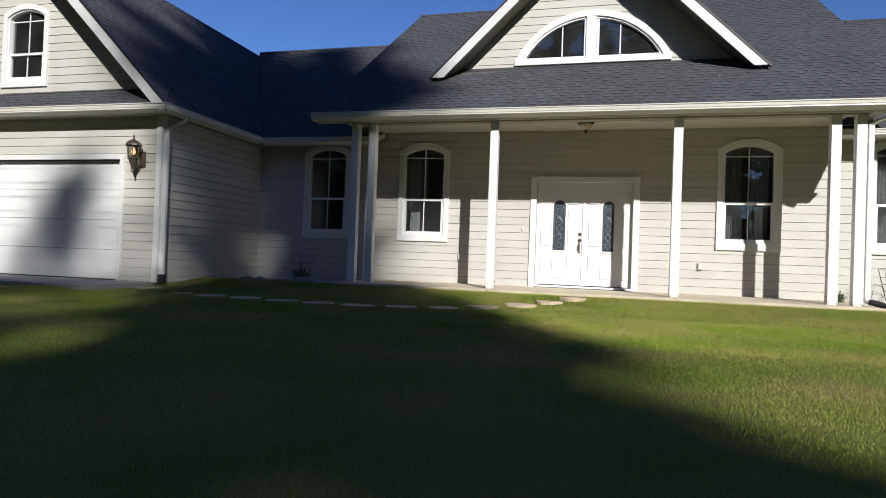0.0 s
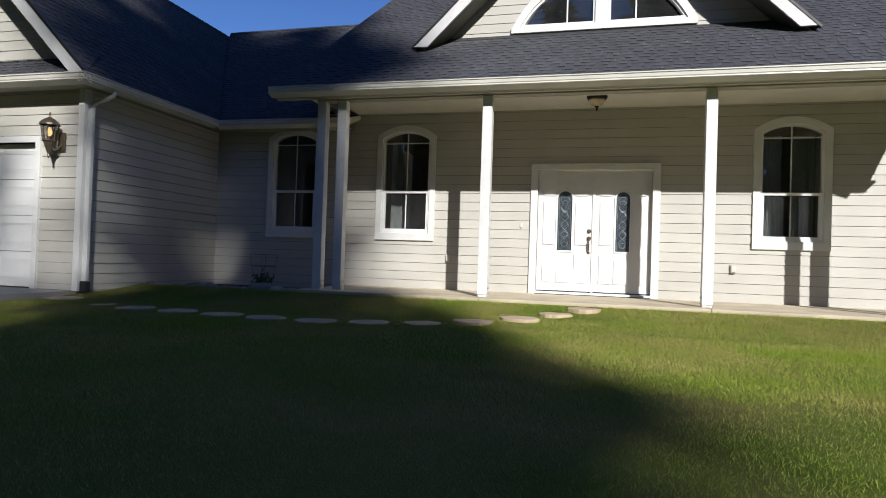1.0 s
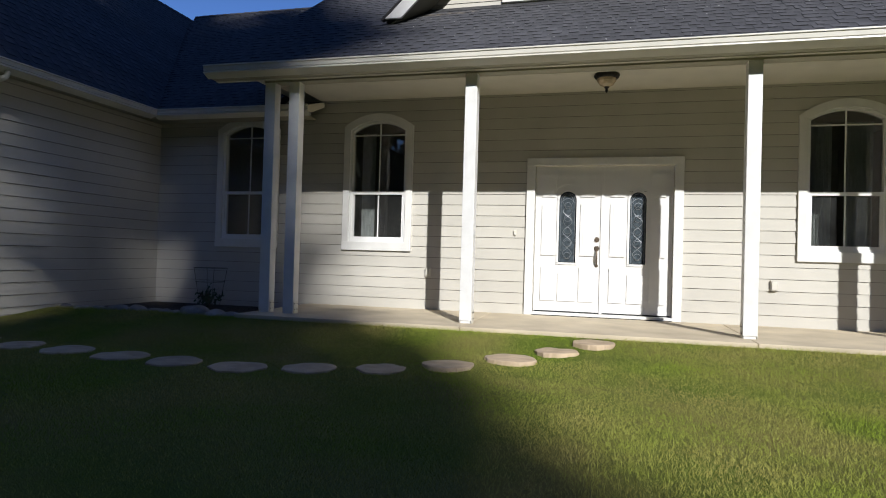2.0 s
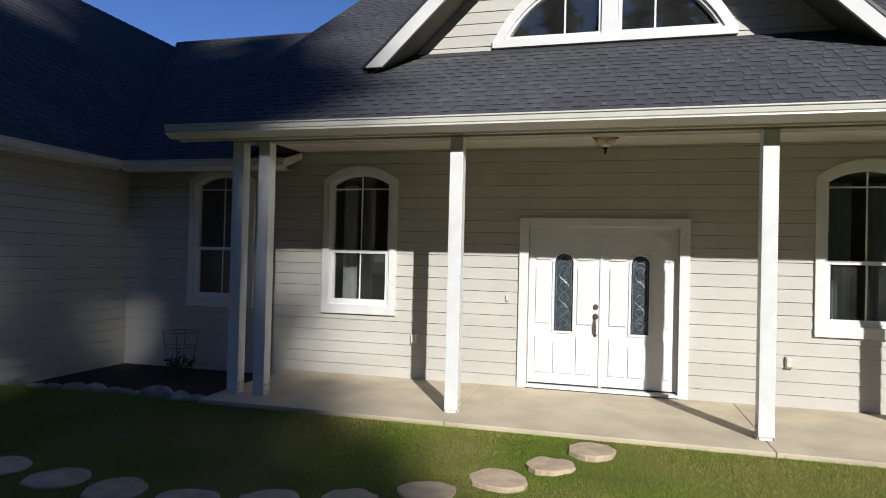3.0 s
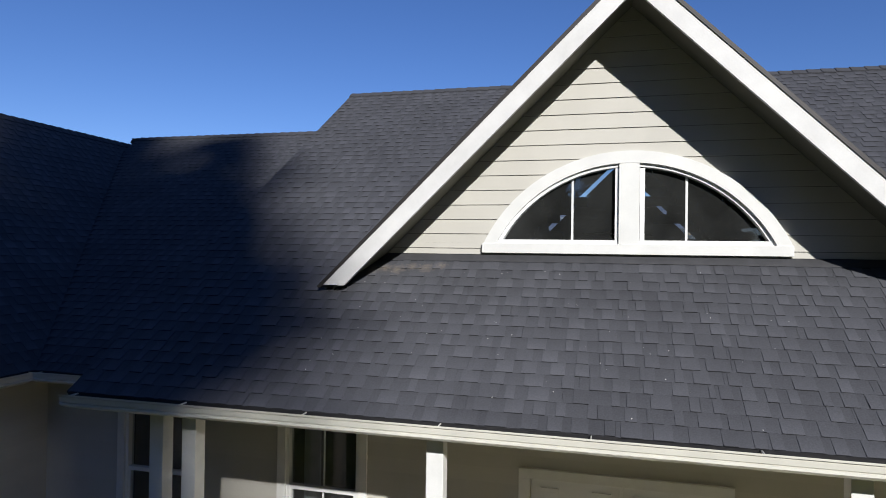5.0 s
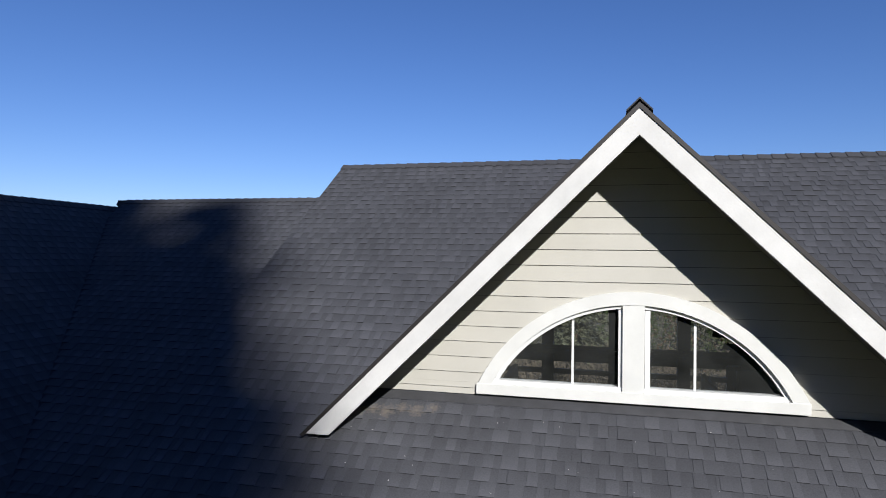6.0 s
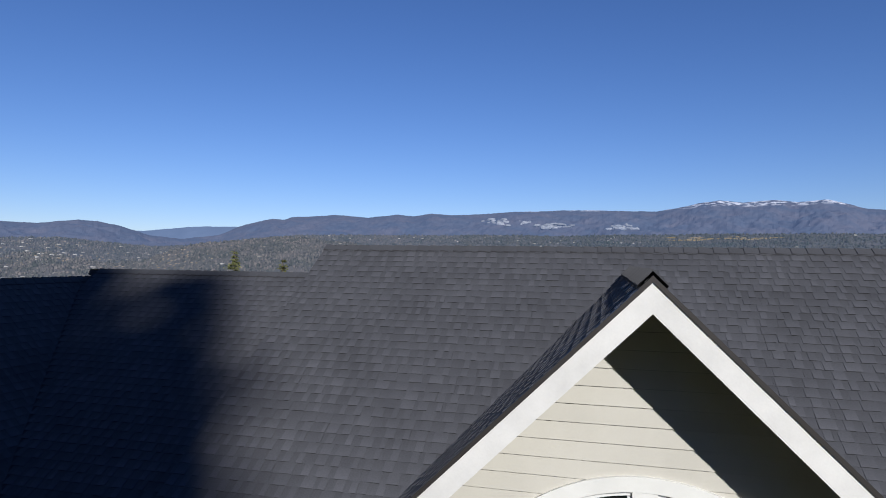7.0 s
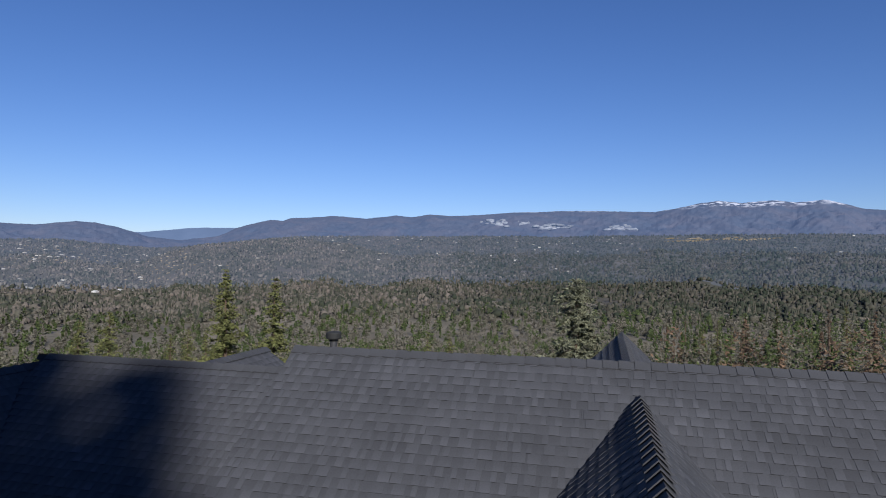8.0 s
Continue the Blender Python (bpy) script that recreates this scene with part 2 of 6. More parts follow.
TREEBROWN = material("rusty_tree_leaf", (0.15, 0.095, 0.06), 0.9, scale=0.3, fine=3, bump=0, island=0.5, colour2=(0.075, 0.055, 0.038), spec=0.1)
TREEGREY = material("grey_bare_twigs", (0.125, 0.108, 0.086), 0.9, scale=0.3, fine=3, bump=0, island=0.5, colour2=(0.075, 0.075, 0.052), spec=0.1)
FARROCK = material("far_granite_earth", (0.27, 0.23, 0.19), 0.95, scale=0.2, fine=2, bump=0, island=0.35, colour2=(0.2, 0.17, 0.13), spec=0.1)
FARGRASS = material("far_dry_grass", (0.24, 0.195, 0.14), 0.95, scale=0.05, fine=0.6, bump=0, island=0.3, colour2=(0.2, 0.16, 0.1), spec=0.1)
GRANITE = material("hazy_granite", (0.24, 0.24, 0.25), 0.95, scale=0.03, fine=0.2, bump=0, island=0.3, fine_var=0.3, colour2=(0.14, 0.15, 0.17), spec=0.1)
FARRANGE = material("haze_blue_mountain_forest", (0.05, 0.06, 0.08), 1.0, scale=0.006, fine=0.04, bump=0, spec=0.0)
# blue emission stands in for haze over the granite and farthest range
for m, haze_glow in ((GRANITE, 0.3), (FARRANGE, 0.62)):
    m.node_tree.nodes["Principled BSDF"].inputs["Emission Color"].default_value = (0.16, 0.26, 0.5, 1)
    m.node_tree.nodes["Principled BSDF"].inputs["Emission Strength"].default_value = haze_glow
FARWALL = material("far_pale_wall", (0.4, 0.385, 0.36), 0.8, island=0.5, bump=0)
WOODS = material("bare_brown_twigs", (0.11, 0.085, 0.06), 0.9, island=0.4, bump=0, fine=10, scale=1)


# ---- building helpers ----
BASE = {}


def thing(name, base, label="", category="", group="", kind=""):
    ob = new(name)
    ob.empty_display_size = 0.1
    ob.location = base
    BASE[ob] = Vector(base)
    return tagged(ob, label, category, group, kind)


def part(name, bm, mat, parent=None, label="", smooth=False):
    """Links a bmesh (or a mesh), laid out in world metres, as one mesh object under its thing."""
    if isinstance(bm, bpy.types.Mesh):
        me = bm
    else:
        me = bpy.data.meshes.new(name)
        bmesh.ops.recalc_face_normals(bm, faces=bm.faces)
        bm.to_mesh(me)
        bm.free()
    if not me.materials:
        me.materials.append(mat)
    if smooth:
        me.shade_smooth()
    ob = new(name, me)
    if parent:
        ob.parent = parent
        if parent in BASE:
            ob.matrix_parent_inverse = Matrix.Translation(-BASE[parent])
    if label:
        ob["label"] = label
    return ob


def raw(name, verts, faces, mat):
    me = bpy.data.meshes.new(name)
    me.from_pydata([tuple(v) for v in verts], [], faces)
    me.materials.append(mat)
    return me


def box(bm, x0, x1, y0, y1, z0, z1, bevel=0.0):
    vs = [bm.verts.new((x, y, z)) for z in (z0, z1) for y in (y0, y1) for x in (x0, x1)]
    fs = [bm.faces.new([vs[i] for i in q]) for q in ((0, 2, 3, 1), (4, 5, 7, 6), (0, 1, 5, 4), (2, 6, 7, 3), (0, 4, 6, 2), (1, 3, 7, 5))]
    if bevel:
        es = {e for f in fs for e in f.edges}
        bmesh.ops.bevel(bm, geom=list(es), offset=bevel, segments=2, affect="EDGES", profile=0.6)
    return bm


def boxed(*a, bevel=0.0):
    return box(bmesh.new(), *a, bevel=bevel)


def prism(bm, outline, direction):
    """Extrudes a closed outline of points along a direction."""
    d = Vector(direction)
    a = [bm.verts.new(p) for p in outline]
    b = [bm.verts.new(Vector(p) + d) for p in outline]
    n = len(a)
    bm.faces.new(a)
    bm.faces.new(list(reversed(b)))
    for i in range(n):
        bm.faces.new((a[i], b[i], b[(i + 1) % n], a[(i + 1) % n]))
    return bm


def tube(bm, pts, r, n=8, taper=None):
    """A round rod along points."""
    rings = []
    for i, p in enumerate(pts):
        p = Vector(p)
        d = (Vector(pts[min(i + 1, len(pts) - 1)]) - Vector(pts[max(i - 1, 0)])).normalized()
        u = d.orthogonal().normalized() if not rings else (rings[-1][1] - d * rings[-1][1].dot(d)).normalized()
        w = d.cross(u)
        rr = r if taper is None else r * taper[i]
        rings.append(([bm.verts.new(p + (u * math.cos(k * math.tau / n) + w * math.sin(k * math.tau / n)) * rr) for k in range(n)], u))
    for (a, _), (b, _) in zip(rings, rings[1:]):
        for k in range(n):
            bm.faces.new((a[k], a[(k + 1) % n], b[(k + 1) % n], b[k]))
    bm.faces.new(list(reversed(rings[0][0])))
    bm.faces.new(rings[-1][0])
    return bm


def lathe(bm, centre, profile, n=16):
    """Turns (radius, height) pairs about a vertical axis."""
    c = Vector(centre)
    rings = [[bm.verts.new(c + Vector((r * math.cos(k * math.tau / n), r * math.sin(k * math.tau / n), h))) for k in range(n)] for r, h in profile]
    for a, b in zip(rings, rings[1:]):
        for k in range(n):
            bm.faces.new((a[k], a[(k + 1) % n], b[(k + 1) % n], b[k]))
    bm.faces.new(list(reversed(rings[0])))
    bm.faces.new(rings[-1])
    return bm


class Opening:
    """A rectangular opening, or one whose head is an arc of radius r about (xc, zc)."""

    def __init__(self, x0, x1, z0, z1, arc=None):
        self.x0, self.x1, self.z0, self.z1, self.arc = x0, x1, z0, z1, arc

    def span(self, z):
        if not self.z0 <= z < self.z1:
            return None
        a, b = self.x0, self.x1
        if self.arc:
            xc, zc, r, spring = self.arc
            if z > spring:
                h = math.sqrt(max(r * r - (z - zc) ** 2, 0.0))
                a, b = max(a, xc - h), min(b, xc + h)
        return (a, b) if b > a else None


def spans(lo, hi, openings, z):
    out = [(lo(z), hi(z))]
    for o in openings:
        s = o.span(z)
        if not s:
            continue
        nxt = []
        for a, b in out:
            if s[1] <= a or s[0] >= b:
                nxt.append((a, b))
            else:
                nxt += [(a, s[0])] if s[0] > a else []
                nxt += [(s[1], b)] if s[1] < b else []
        out = nxt
    return [(a, b) for a, b in out if b - a > 0.01]


def strip(bm, rows, place):
    """Joins the spans of neighbouring heights (z, depth_front, depth_back, spans) into slabs."""
    for (z0, f0, b0, s0), (z1, f1, b1, s1) in zip(rows, rows[1:]):
        if len(s0) != len(s1):
            s0 = s1 = s0 if len(s0) < len(s1) else s1
        for (a0, c0), (a1, c1) in zip(s0, s1):
            vs = [bm.verts.new(place(*p)) for p in ((a0, f0, z0), (c0, f0, z0), (c0, b0, z0), (a0, b0, z0), (a1, f1, z1), (c1, f1, z1), (c1, b1, z1), (a1, b1, z1))]
            for q in ((0, 1, 5, 4), (1, 2, 6, 5), (2, 3, 7, 6), (3, 0, 4, 7), (0, 3, 2, 1), (4, 5, 6, 7)):
                bm.faces.new([vs[i] for i in q])
    return bm


def sided_wall(name, place, lo, hi, z0, z1, openings=(), thick=0.16, course=0.151, label="", start=None):
    """A wall with a core and lapped boards. place(u, depth, z) gives the world point; depth runs out of the wall."""
    wall = tagged(new(name), label, "wall", kind="structure")
    marks = sorted({z0, z1, *[o.z0 for o in openings], *[o.z1 for o in openings]} | {o.arc[3] + k * (o.z1 - o.arc[3]) / 16 for o in openings if o.arc for k in range(17)})
    marks = [m for m in marks if z0 <= m <= z1]
    core = bmesh.new()
    e = 0.0005
    for a, b in zip(marks, marks[1:]):
        if b - a > 2 * e:
            strip(core, [(a, 0.0, -thick, spans(lo, hi, openings, a + e)), (b, 0.0, -thick, spans(lo, hi, openings, b - e))], place)
    # dark backing shows through thin slots as painted shadow under each board
    part("wall_core", core, LAP_SHADE, wall, "dark backing that draws shade lines under the laps")
    k, z = 0, z0
    lowest = start if start is not None else z0
    while z < z1 - 0.02:
        top = min(lowest + (k + 1) * course, z1)
        if top - z < 0.001:
            k += 1
            continue
        arched = any(o.arc and z < o.z1 and top > o.arc[3] for o in openings)
        cut = sorted({z, top, *[m for o in openings for m in (o.z0, o.z1) if z < m < top]})
        if arched:
            cut = sorted(set(cut) | {z + i * (top - z) / 8 for i in range(9)})
        foot = lowest + k * course
        depth = lambda h: 0.004 + 0.012 * (1 - (h - foot) / course)
        if arched or len(cut) > 2:
            bm = bmesh.new()
            for a, b in zip(cut, cut[1:]):
                if b - a > 2 * e:
                    strip(bm, [(a + (0.004 if a == z else 0), depth(a), 0.0, spans(lo, hi, openings, a + e)), (b, depth(b), 0.0, spans(lo, hi, openings, b - e))], place)
            part("siding_board", bm, SIDING, wall)
        else:
            s0, s1 = spans(lo, hi, openings, z + e), spans(lo, hi, openings, top - e)
            for p, q in zip(s0, s1):
                bm = strip(bmesh.new(), [(z + 0.004, depth(z), 0.0, [p]), (top, depth(top), 0.0, [q])], place)
                part("siding_board", bm, SIDING, wall)
        z, k = top, k + 1
    return wall


def laminated(s0, s1, t, top, rng):
    """One strip shingle: a thin backing and the thicker saw-tooth tabs laid on it, with a tone for every corner."""
    pts, quads, tones = [], [], []

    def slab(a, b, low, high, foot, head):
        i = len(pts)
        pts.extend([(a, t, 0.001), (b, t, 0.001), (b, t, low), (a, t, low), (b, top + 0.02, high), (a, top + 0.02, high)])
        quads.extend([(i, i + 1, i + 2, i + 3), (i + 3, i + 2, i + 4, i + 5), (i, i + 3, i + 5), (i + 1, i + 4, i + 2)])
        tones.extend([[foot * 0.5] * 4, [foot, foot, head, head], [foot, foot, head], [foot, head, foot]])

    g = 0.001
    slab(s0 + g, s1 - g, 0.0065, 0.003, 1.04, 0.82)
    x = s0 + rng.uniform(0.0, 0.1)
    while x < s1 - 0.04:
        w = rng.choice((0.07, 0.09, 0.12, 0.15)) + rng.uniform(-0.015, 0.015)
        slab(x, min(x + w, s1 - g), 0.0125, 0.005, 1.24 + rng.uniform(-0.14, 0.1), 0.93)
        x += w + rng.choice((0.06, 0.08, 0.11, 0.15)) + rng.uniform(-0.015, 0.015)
    return pts, quads, tones


def roof_slope(name, origin, along, up, length, lo, hi, label, thick=0.1, near=None, seed=1, exposure=0.143, hole=None):
    """A shingled slope: origin on the eave, unit vectors along the eave and up the slope, and its side limits by distance up."""
    rng = random.Random(seed)
    o, u, v = Vector(origin), Vector(along).normalized(), Vector(up).normalized()
    n = u.cross(v).normalized()
    if n.z < 0:
        n = -n
    roof = tagged(new(name), label, "roof", kind="structure")
    bm = bmesh.new()
    def ranges(a, b):
        l0, h0, l1, h1 = lo(a), hi(a), lo(b), hi(b)
        w = min(hole(a), hole(b)) if hole else 0
        return [((l0, -w), (l1, -w)), ((w, h0), (w, h1))] if w > 0 else [((l0, h0), (l1, h1))]

    cuts = [length * i / 40 for i in range(41)]
    for a, b in zip(cuts, cuts[1:]):
        for (l0, h0), (l1, h1) in ranges(a, b):
            vs = [bm.verts.new(o + u * s + v * t + n * h) for h in (0, -thick) for s, t in ((l0, a), (h0, a), (h1, b), (l1, b))]
            for q in ((0, 1, 2, 3), (4, 7, 6, 5), (0, 4, 5, 1), (1, 5, 6, 2), (2, 6, 7, 3), (3, 7, 4, 0)):
                bm.faces.new([vs[i] for i in q])
    part("roof_deck", bm, FELT, roof)
    pieces, single = [], []
    k, t = 0, 0.0
    while t < length - 0.03:
        top = min(t + exposure, length)
        a, b = max(lo(t), lo(top)) - 0.0, min(hi(t), hi(top))
        s = a - rng.uniform(0, 0.9)
        while s < b:
            s0, s1 = max(s, a), min(s + 0.98, b)
            s += 0.98
            if s1 - s0 < 0.015 or (hole and abs((s0 + s1) / 2) < hole(t) - 0.5):
                continue
            one = laminated(s0, s1, t + rng.uniform(-0.003, 0.003), top, rng)
            if near and near[0] < s0 and s1 < near[1] and near[2] < t < near[3] and len(single) < 300:
                single.append(one)
            else:
                pieces.append(one)
        t, k = top, k + 1

    def place(group):
        verts, faces, tone = [], [], []
        for pts, quads, values in group:
            i = len(verts)
            verts += [o + u * p[0] + v * p[1] + n * p[2] for p in pts]
            for q, val in zip(quads, values):
                faces.append(tuple(i + c for c in q))
                tone += val
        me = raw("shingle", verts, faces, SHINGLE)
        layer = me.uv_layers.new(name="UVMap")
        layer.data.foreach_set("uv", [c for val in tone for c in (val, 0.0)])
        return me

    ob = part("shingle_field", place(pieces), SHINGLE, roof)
    ob["kind"] = "stuff"
    for one in single:
        part("shingle", place([one]), SHINGLE, roof)
    return roof


def ridge_caps(parent, a, b, half, side1, side2, step=0.2, wide=0.15, proud=0.026):
    """Folded cap shingles along a ridge from a to b; side1 and side2 point down the two slopes."""
    a, b = Vector(a), Vector(b)
    d = (b - a).normalized()
    s1, s2 = Vector(side1).normalized(), Vector(side2).normalized()
    up = Vector((0, 0, 1))
    count = int((b - a).length / step)
    me = None
    for i in range(count):
        p = a + d * (i * step)
        if me is None:
            pts = []
            for along, h in ((0, proud), (step + 0.03, 0.012)):
                for q in (s1 * wide, Vector((0, 0, 0)), s2 * wide):
                    pts.append(d * along + q + up * h)
            low = [q - up * 0.016 for q in pts]
            me = raw("cap_shingle", pts + low, [(0, 1, 4, 3), (1, 2, 5, 4), (6, 9, 10, 7), (7, 10, 11, 8), (0, 6, 7, 1), (1, 7, 8, 2), (3, 4, 10, 9), (4, 5, 11, 10), (0, 3, 9, 6), (2, 8, 11, 5)], CAPS)
            me.materials.append(FELT)
            me.polygons[8].material_index = me.polygons[9].material_index = 1
        ob = new("cap_shingle", me)
        ob.parent = parent
        ob.location = p


def gutter(name, a, b, out, label, size=0.13):
    """A moulded gutter from a to b along its top front edge; out is the way it faces."""
    a, b, o = Vector(a), Vector(b), Vector(out)
    prof = [(0.006, 0), (0.006, -0.014), (-0.012, -0.02), (-0.006, -0.026), (-0.01, -0.066), (-0.024, -0.073), (-0.008, -0.08), (-0.006, -0.096), (-0.03, -0.106), (-0.07, -0.125), (-0.115, -0.145), (-0.118, -0.004), (-0.112, -0.004), (-0.11, -0.118), (-0.05, -0.115), (-0.03, -0.08), (-0.028, -0.04), (-0.012, -0.03), (-0.012, -0.008)]
    g = tagged(new(name), label, "gutter", kind="structure")
    part("trough", prism(bmesh.new(), [a + o * p[0] + Vector((0, 0, p[1])) for p in prof], b - a), ALU, g)
    d = (b - a).normalized()
    for k in range(int((b - a).length / 1.1) + 1):
        p = a + d * (0.12 + 1.1 * k)
        if (p - a).length < (b - a).length:
            q = p - o * 0.112
            bm = tube(bmesh.new(), [p - o * 0.01 + Vector((0, 0, -0.008)), q + Vector((0, 0, -0.006))], 0.006, 6)
            part("hanger", bm, ALU, g)
    return g


# ---- ground ----
def lawn_z(x, y):
    """Height of the lawn in front of the porch: it falls away from the slab and rises to the driveway."""
    z = -0.08 - 0.095 * min(max(-2.0 - y, 0.0), 1.5) - 0.012 * max(-3.5 - y, 0.0)
    z += 0.034 * min(max((y + 2.7) / 0.6, 0.0), 1.0)
    return z + 0.09 * min(max((-6.2 - x) / 1.2, 0.0), 1.0) * min(max(-2.2 - y, 0.0), 1.0)


CREST = ((-60, 1.2), (-49.4, 1.23), (-45.8, 1.33), (-41.9, 0.98), (-39.4, 0.76), (-36.4, 0.95), (-31, 1.64), (-27.6, 2.02), (-22.6, 2.12), (-10.9, 2.25), (-3.3, 2.25), (3.9, 2.42), (13.9, 2.42), (20.8, 2.36), (60, 1.8))
SPUR = ((-60, -9.0), (-43.5, -3.6), (-41.9, -1.7), (-40.7, -0.75), (-38.6, 0.1), (-36.4, 0.85), (-31, 1.55), (-27.6, 1.8), (-22, 1.2), (-14, -1.0), (0, -9.0), (60, -9.0))


def along(table, a):
    """Straight-line reading of a table of (bearing, value) rows."""
    for (a0, e0), (a1, e1) in zip(table, table[1:]):
        if a <= a1:
            return e0 + (e1 - e0) * (a - a0) / (a1 - a0)
    return table[-1][1]


def land_z(x, y):
    """Height of the wide land: level round the house, then a valley with wooded hills on its far side."""
    r = math.hypot(x, y)
    if y < 0:
        return lawn_z(x, max(y, -30)) if r < 60 else lawn_z(x, -30) - 0.01 * (r - 60)
    f = min(1.0, max(0.0, (math.degrees(math.atan2(y, abs(x) + 1e-6))) / 20.0))
    if r <= 400:
        prof = ((0, -0.06), (14, -0.1), (26, -2.4), (45, -6), (60, -9), (130, -22), (400, -46))
        z = prof[-1][1]
        for (r0, z0), (r1, z1) in zip(prof, prof[1:]):
            if r <= r1:
                z = z0 + (z1 - z0) * (r - r0) / (r1 - r0)
                break
    else:
        a = math.degrees(math.atan2(x, y))
        s = min(1.0, math.log(r / 400) / math.log(6.5))
        rise = -7.78 + (along(CREST, a) + 7.78) * s ** 0.8
        rise += 0.55 * min(1.0, s * 4) * min(1.0, 4.5 * (1 - s) + 0.12) * (noise.noise(Vector((a / 5.5, s * 5.5, 3.1))) + 0.5 * noise.noise(Vector((a / 2.1, s * 13, 7.7))))
        rise = max(rise, along(SPUR, a) - (9.0 if r < 1750 else 4.0) * abs(math.log(r / 1750)) ** 1.15 + 0.12 * noise.noise(Vector((a / 1.3, s * 9, 1.4))))
        z = 8.5 + min(r, 2600) * math.tan(math.radians(rise)) - 0.06 * max(0.0, r - 2600)
    return -0.06 + (z + 0.06) * f


def build_ground():
    verts, faces = [], []
    radii = [0.0, 0.5, 1, 1.5, 1.75, 2, 2.5, 3, 3.5, 4, 4.5, 5, 6, 7, 8, 9, 11, 13, 16, 20, 25, 30, 38, 48, 60, 80, 110, 150, 200, 270, 350, 450, 580, 740, 940, 1180, 1450, 1750, 2050, 2300, 2500, 2700, 3000, 3400, 4000, 4700]
    n = 144
    verts.append((0, -2.0, lawn_z(0, -2.0)))
    for r in radii[1:]:
        for k in range(n):
            a = k * math.tau / n
            x, y = r * math.cos(a), -2.0 + r * math.sin(a)
            z = land_z(x, y) - (16 if r > 900 and y > 0 else 0)
            if r <= 16:
                z = min(z, lawn_z(x, y)) if y < (-1 if x > 0 else -1.75) else -0.25
            verts.append((x, y, z))
    for k in range(n):
        faces.append((0, 1 + k, 1 + (k + 1) % n))
    for i in range(len(radii) - 2):
        for k in range(n):
            p, q = 1 + i * n, 1 + (i + 1) * n
            faces.append((p + k, q + k, q + (k + 1) % n, p + (k + 1) % n))
    me = raw("ground", verts, faces, HILLS)
    me.materials.append(LAWN)
    for f in me.polygons:
        if Vector(f.center).xy.length < 60:
            f.material_index = 1
    me.shade_smooth()
    tagged(new("ground", me), "green mown lawn falling away to a wooded valley", "ground", kind="structure")


build_ground()

# ---- walls ----
PORCH_Y, GARAGE_Y, GARAGE_X = 0.0, -3.17, -7.0
GABLE_Y = -2.9


def front(y):
    return lambda u, d, z: (u, y - d, z)


R_OUT, R_IN, ARC_UP = 0.848, 0.748, 1.157
WIN_Z, WIN_TOP = 0.82, 2.825


def arched_opening(xc, base=WIN_Z, less=0.0):
    zc = base + ARC_UP - less
    return Opening(xc - 0.445, xc + 0.445, base + 0.1, zc + R_IN + 0.02, (xc, zc, R_IN + 0.02, zc + 0.59))


WINDOWS = [-5.38, -3.24, 2.84, 5.24]
DOOR_X = -0.04
HALF_ZC, HALF_R0, HALF_R1, HALF_BASE = 3.74, 1.48, 1.6, 4.32
porch_open = [arched_opening(x) for x in WINDOWS] + [Opening(DOOR_X - 0.93, DOOR_X + 0.93, -0.2, 2.08)]
sided_wall("wall_porch", front(PORCH_Y), lambda z: GARAGE_X, lambda z: 8.6, -0.1, 3.06, porch_open, start=-0.166, label="pale cream lap siding wall behind the porch")
sided_wall("wall_garage_side", lambda u, d, z: (GARAGE_X + d, u, z), lambda z: GARAGE_Y, lambda z: 0.12, -0.1, 2.85, start=-0.166, label="pale cream lap siding side wall of the garage")
GDOOR = (-12.84, -7.79, 2.0)
sided_wall("wall_garage_front", front(GARAGE_Y), lambda z: -13.76, lambda z: GARAGE_X, -0.1, 2.85, [Opening(GDOOR[0], GDOOR[1], -0.2, GDOOR[2])], start=-0.166, label="pale cream lap siding garage front wall")

RISE = 2 / 3
EAVE_Y, EAVE_Z, RIDGE_Z = -1.88, 3.03, 7.24
RIDGE_Y = EAVE_Y + (RIDGE_Z - EAVE_Z) / RISE
MAIN_X = 4.83
DORMER_S, DORMER_TOP = 0.985, 6.93
GX, GR_S, GR_TOP = -10.37, 1.008, 6.61


def main_roof_z(y):
    return EAVE_Z + RISE * (y - EAVE_Y)


half_open = Opening(-1.36, 1.36, HALF_BASE + 0.1, HALF_ZC + HALF_R0 + 0.03, (0, HALF_ZC, HALF_R0 + 0.03, HALF_BASE + 0.1))
sided_wall("wall_dormer", front(0.0), lambda z: -(DORMER_TOP - 0.1 - z) / DORMER_S, lambda z: (DORMER_TOP - 0.1 - z) / DORMER_S, HALF_BASE - 0.02, DORMER_TOP - 0.12, [half_open], start=4.212, label="cream lap siding in the front gable")
gwin_open = arched_opening(-10.3, 3.42, 0.43)
sided_wall("wall_garage_gable", front(GABLE_Y), lambda z: GX - (GR_TOP - 0.1 - z) / GR_S, lambda z: GX + (GR_TOP - 0.1 - z) / GR_S, 3.3, GR_TOP - 0.12, [gwin_open], start=3.16, label="cream lap siding in the garage gable")

# plain closing walls
for nm, a in (("wall_rear", (-13.76, 8.6, 10.3, 10.46, -0.1, 3.0)), ("wall_garage_far", (-13.76, -13.6, GARAGE_Y + 0.17, 10.3, -0.1, 2.85)), ("wall_east", (8.44, 8.6, 0.17, 10.3, -0.1, 3.0))):
    if nm != "wall_rear":
        w = part(nm, boxed(*a), SIDING)
        tagged(w, "plain cream outer wall", "wall", kind="structure")

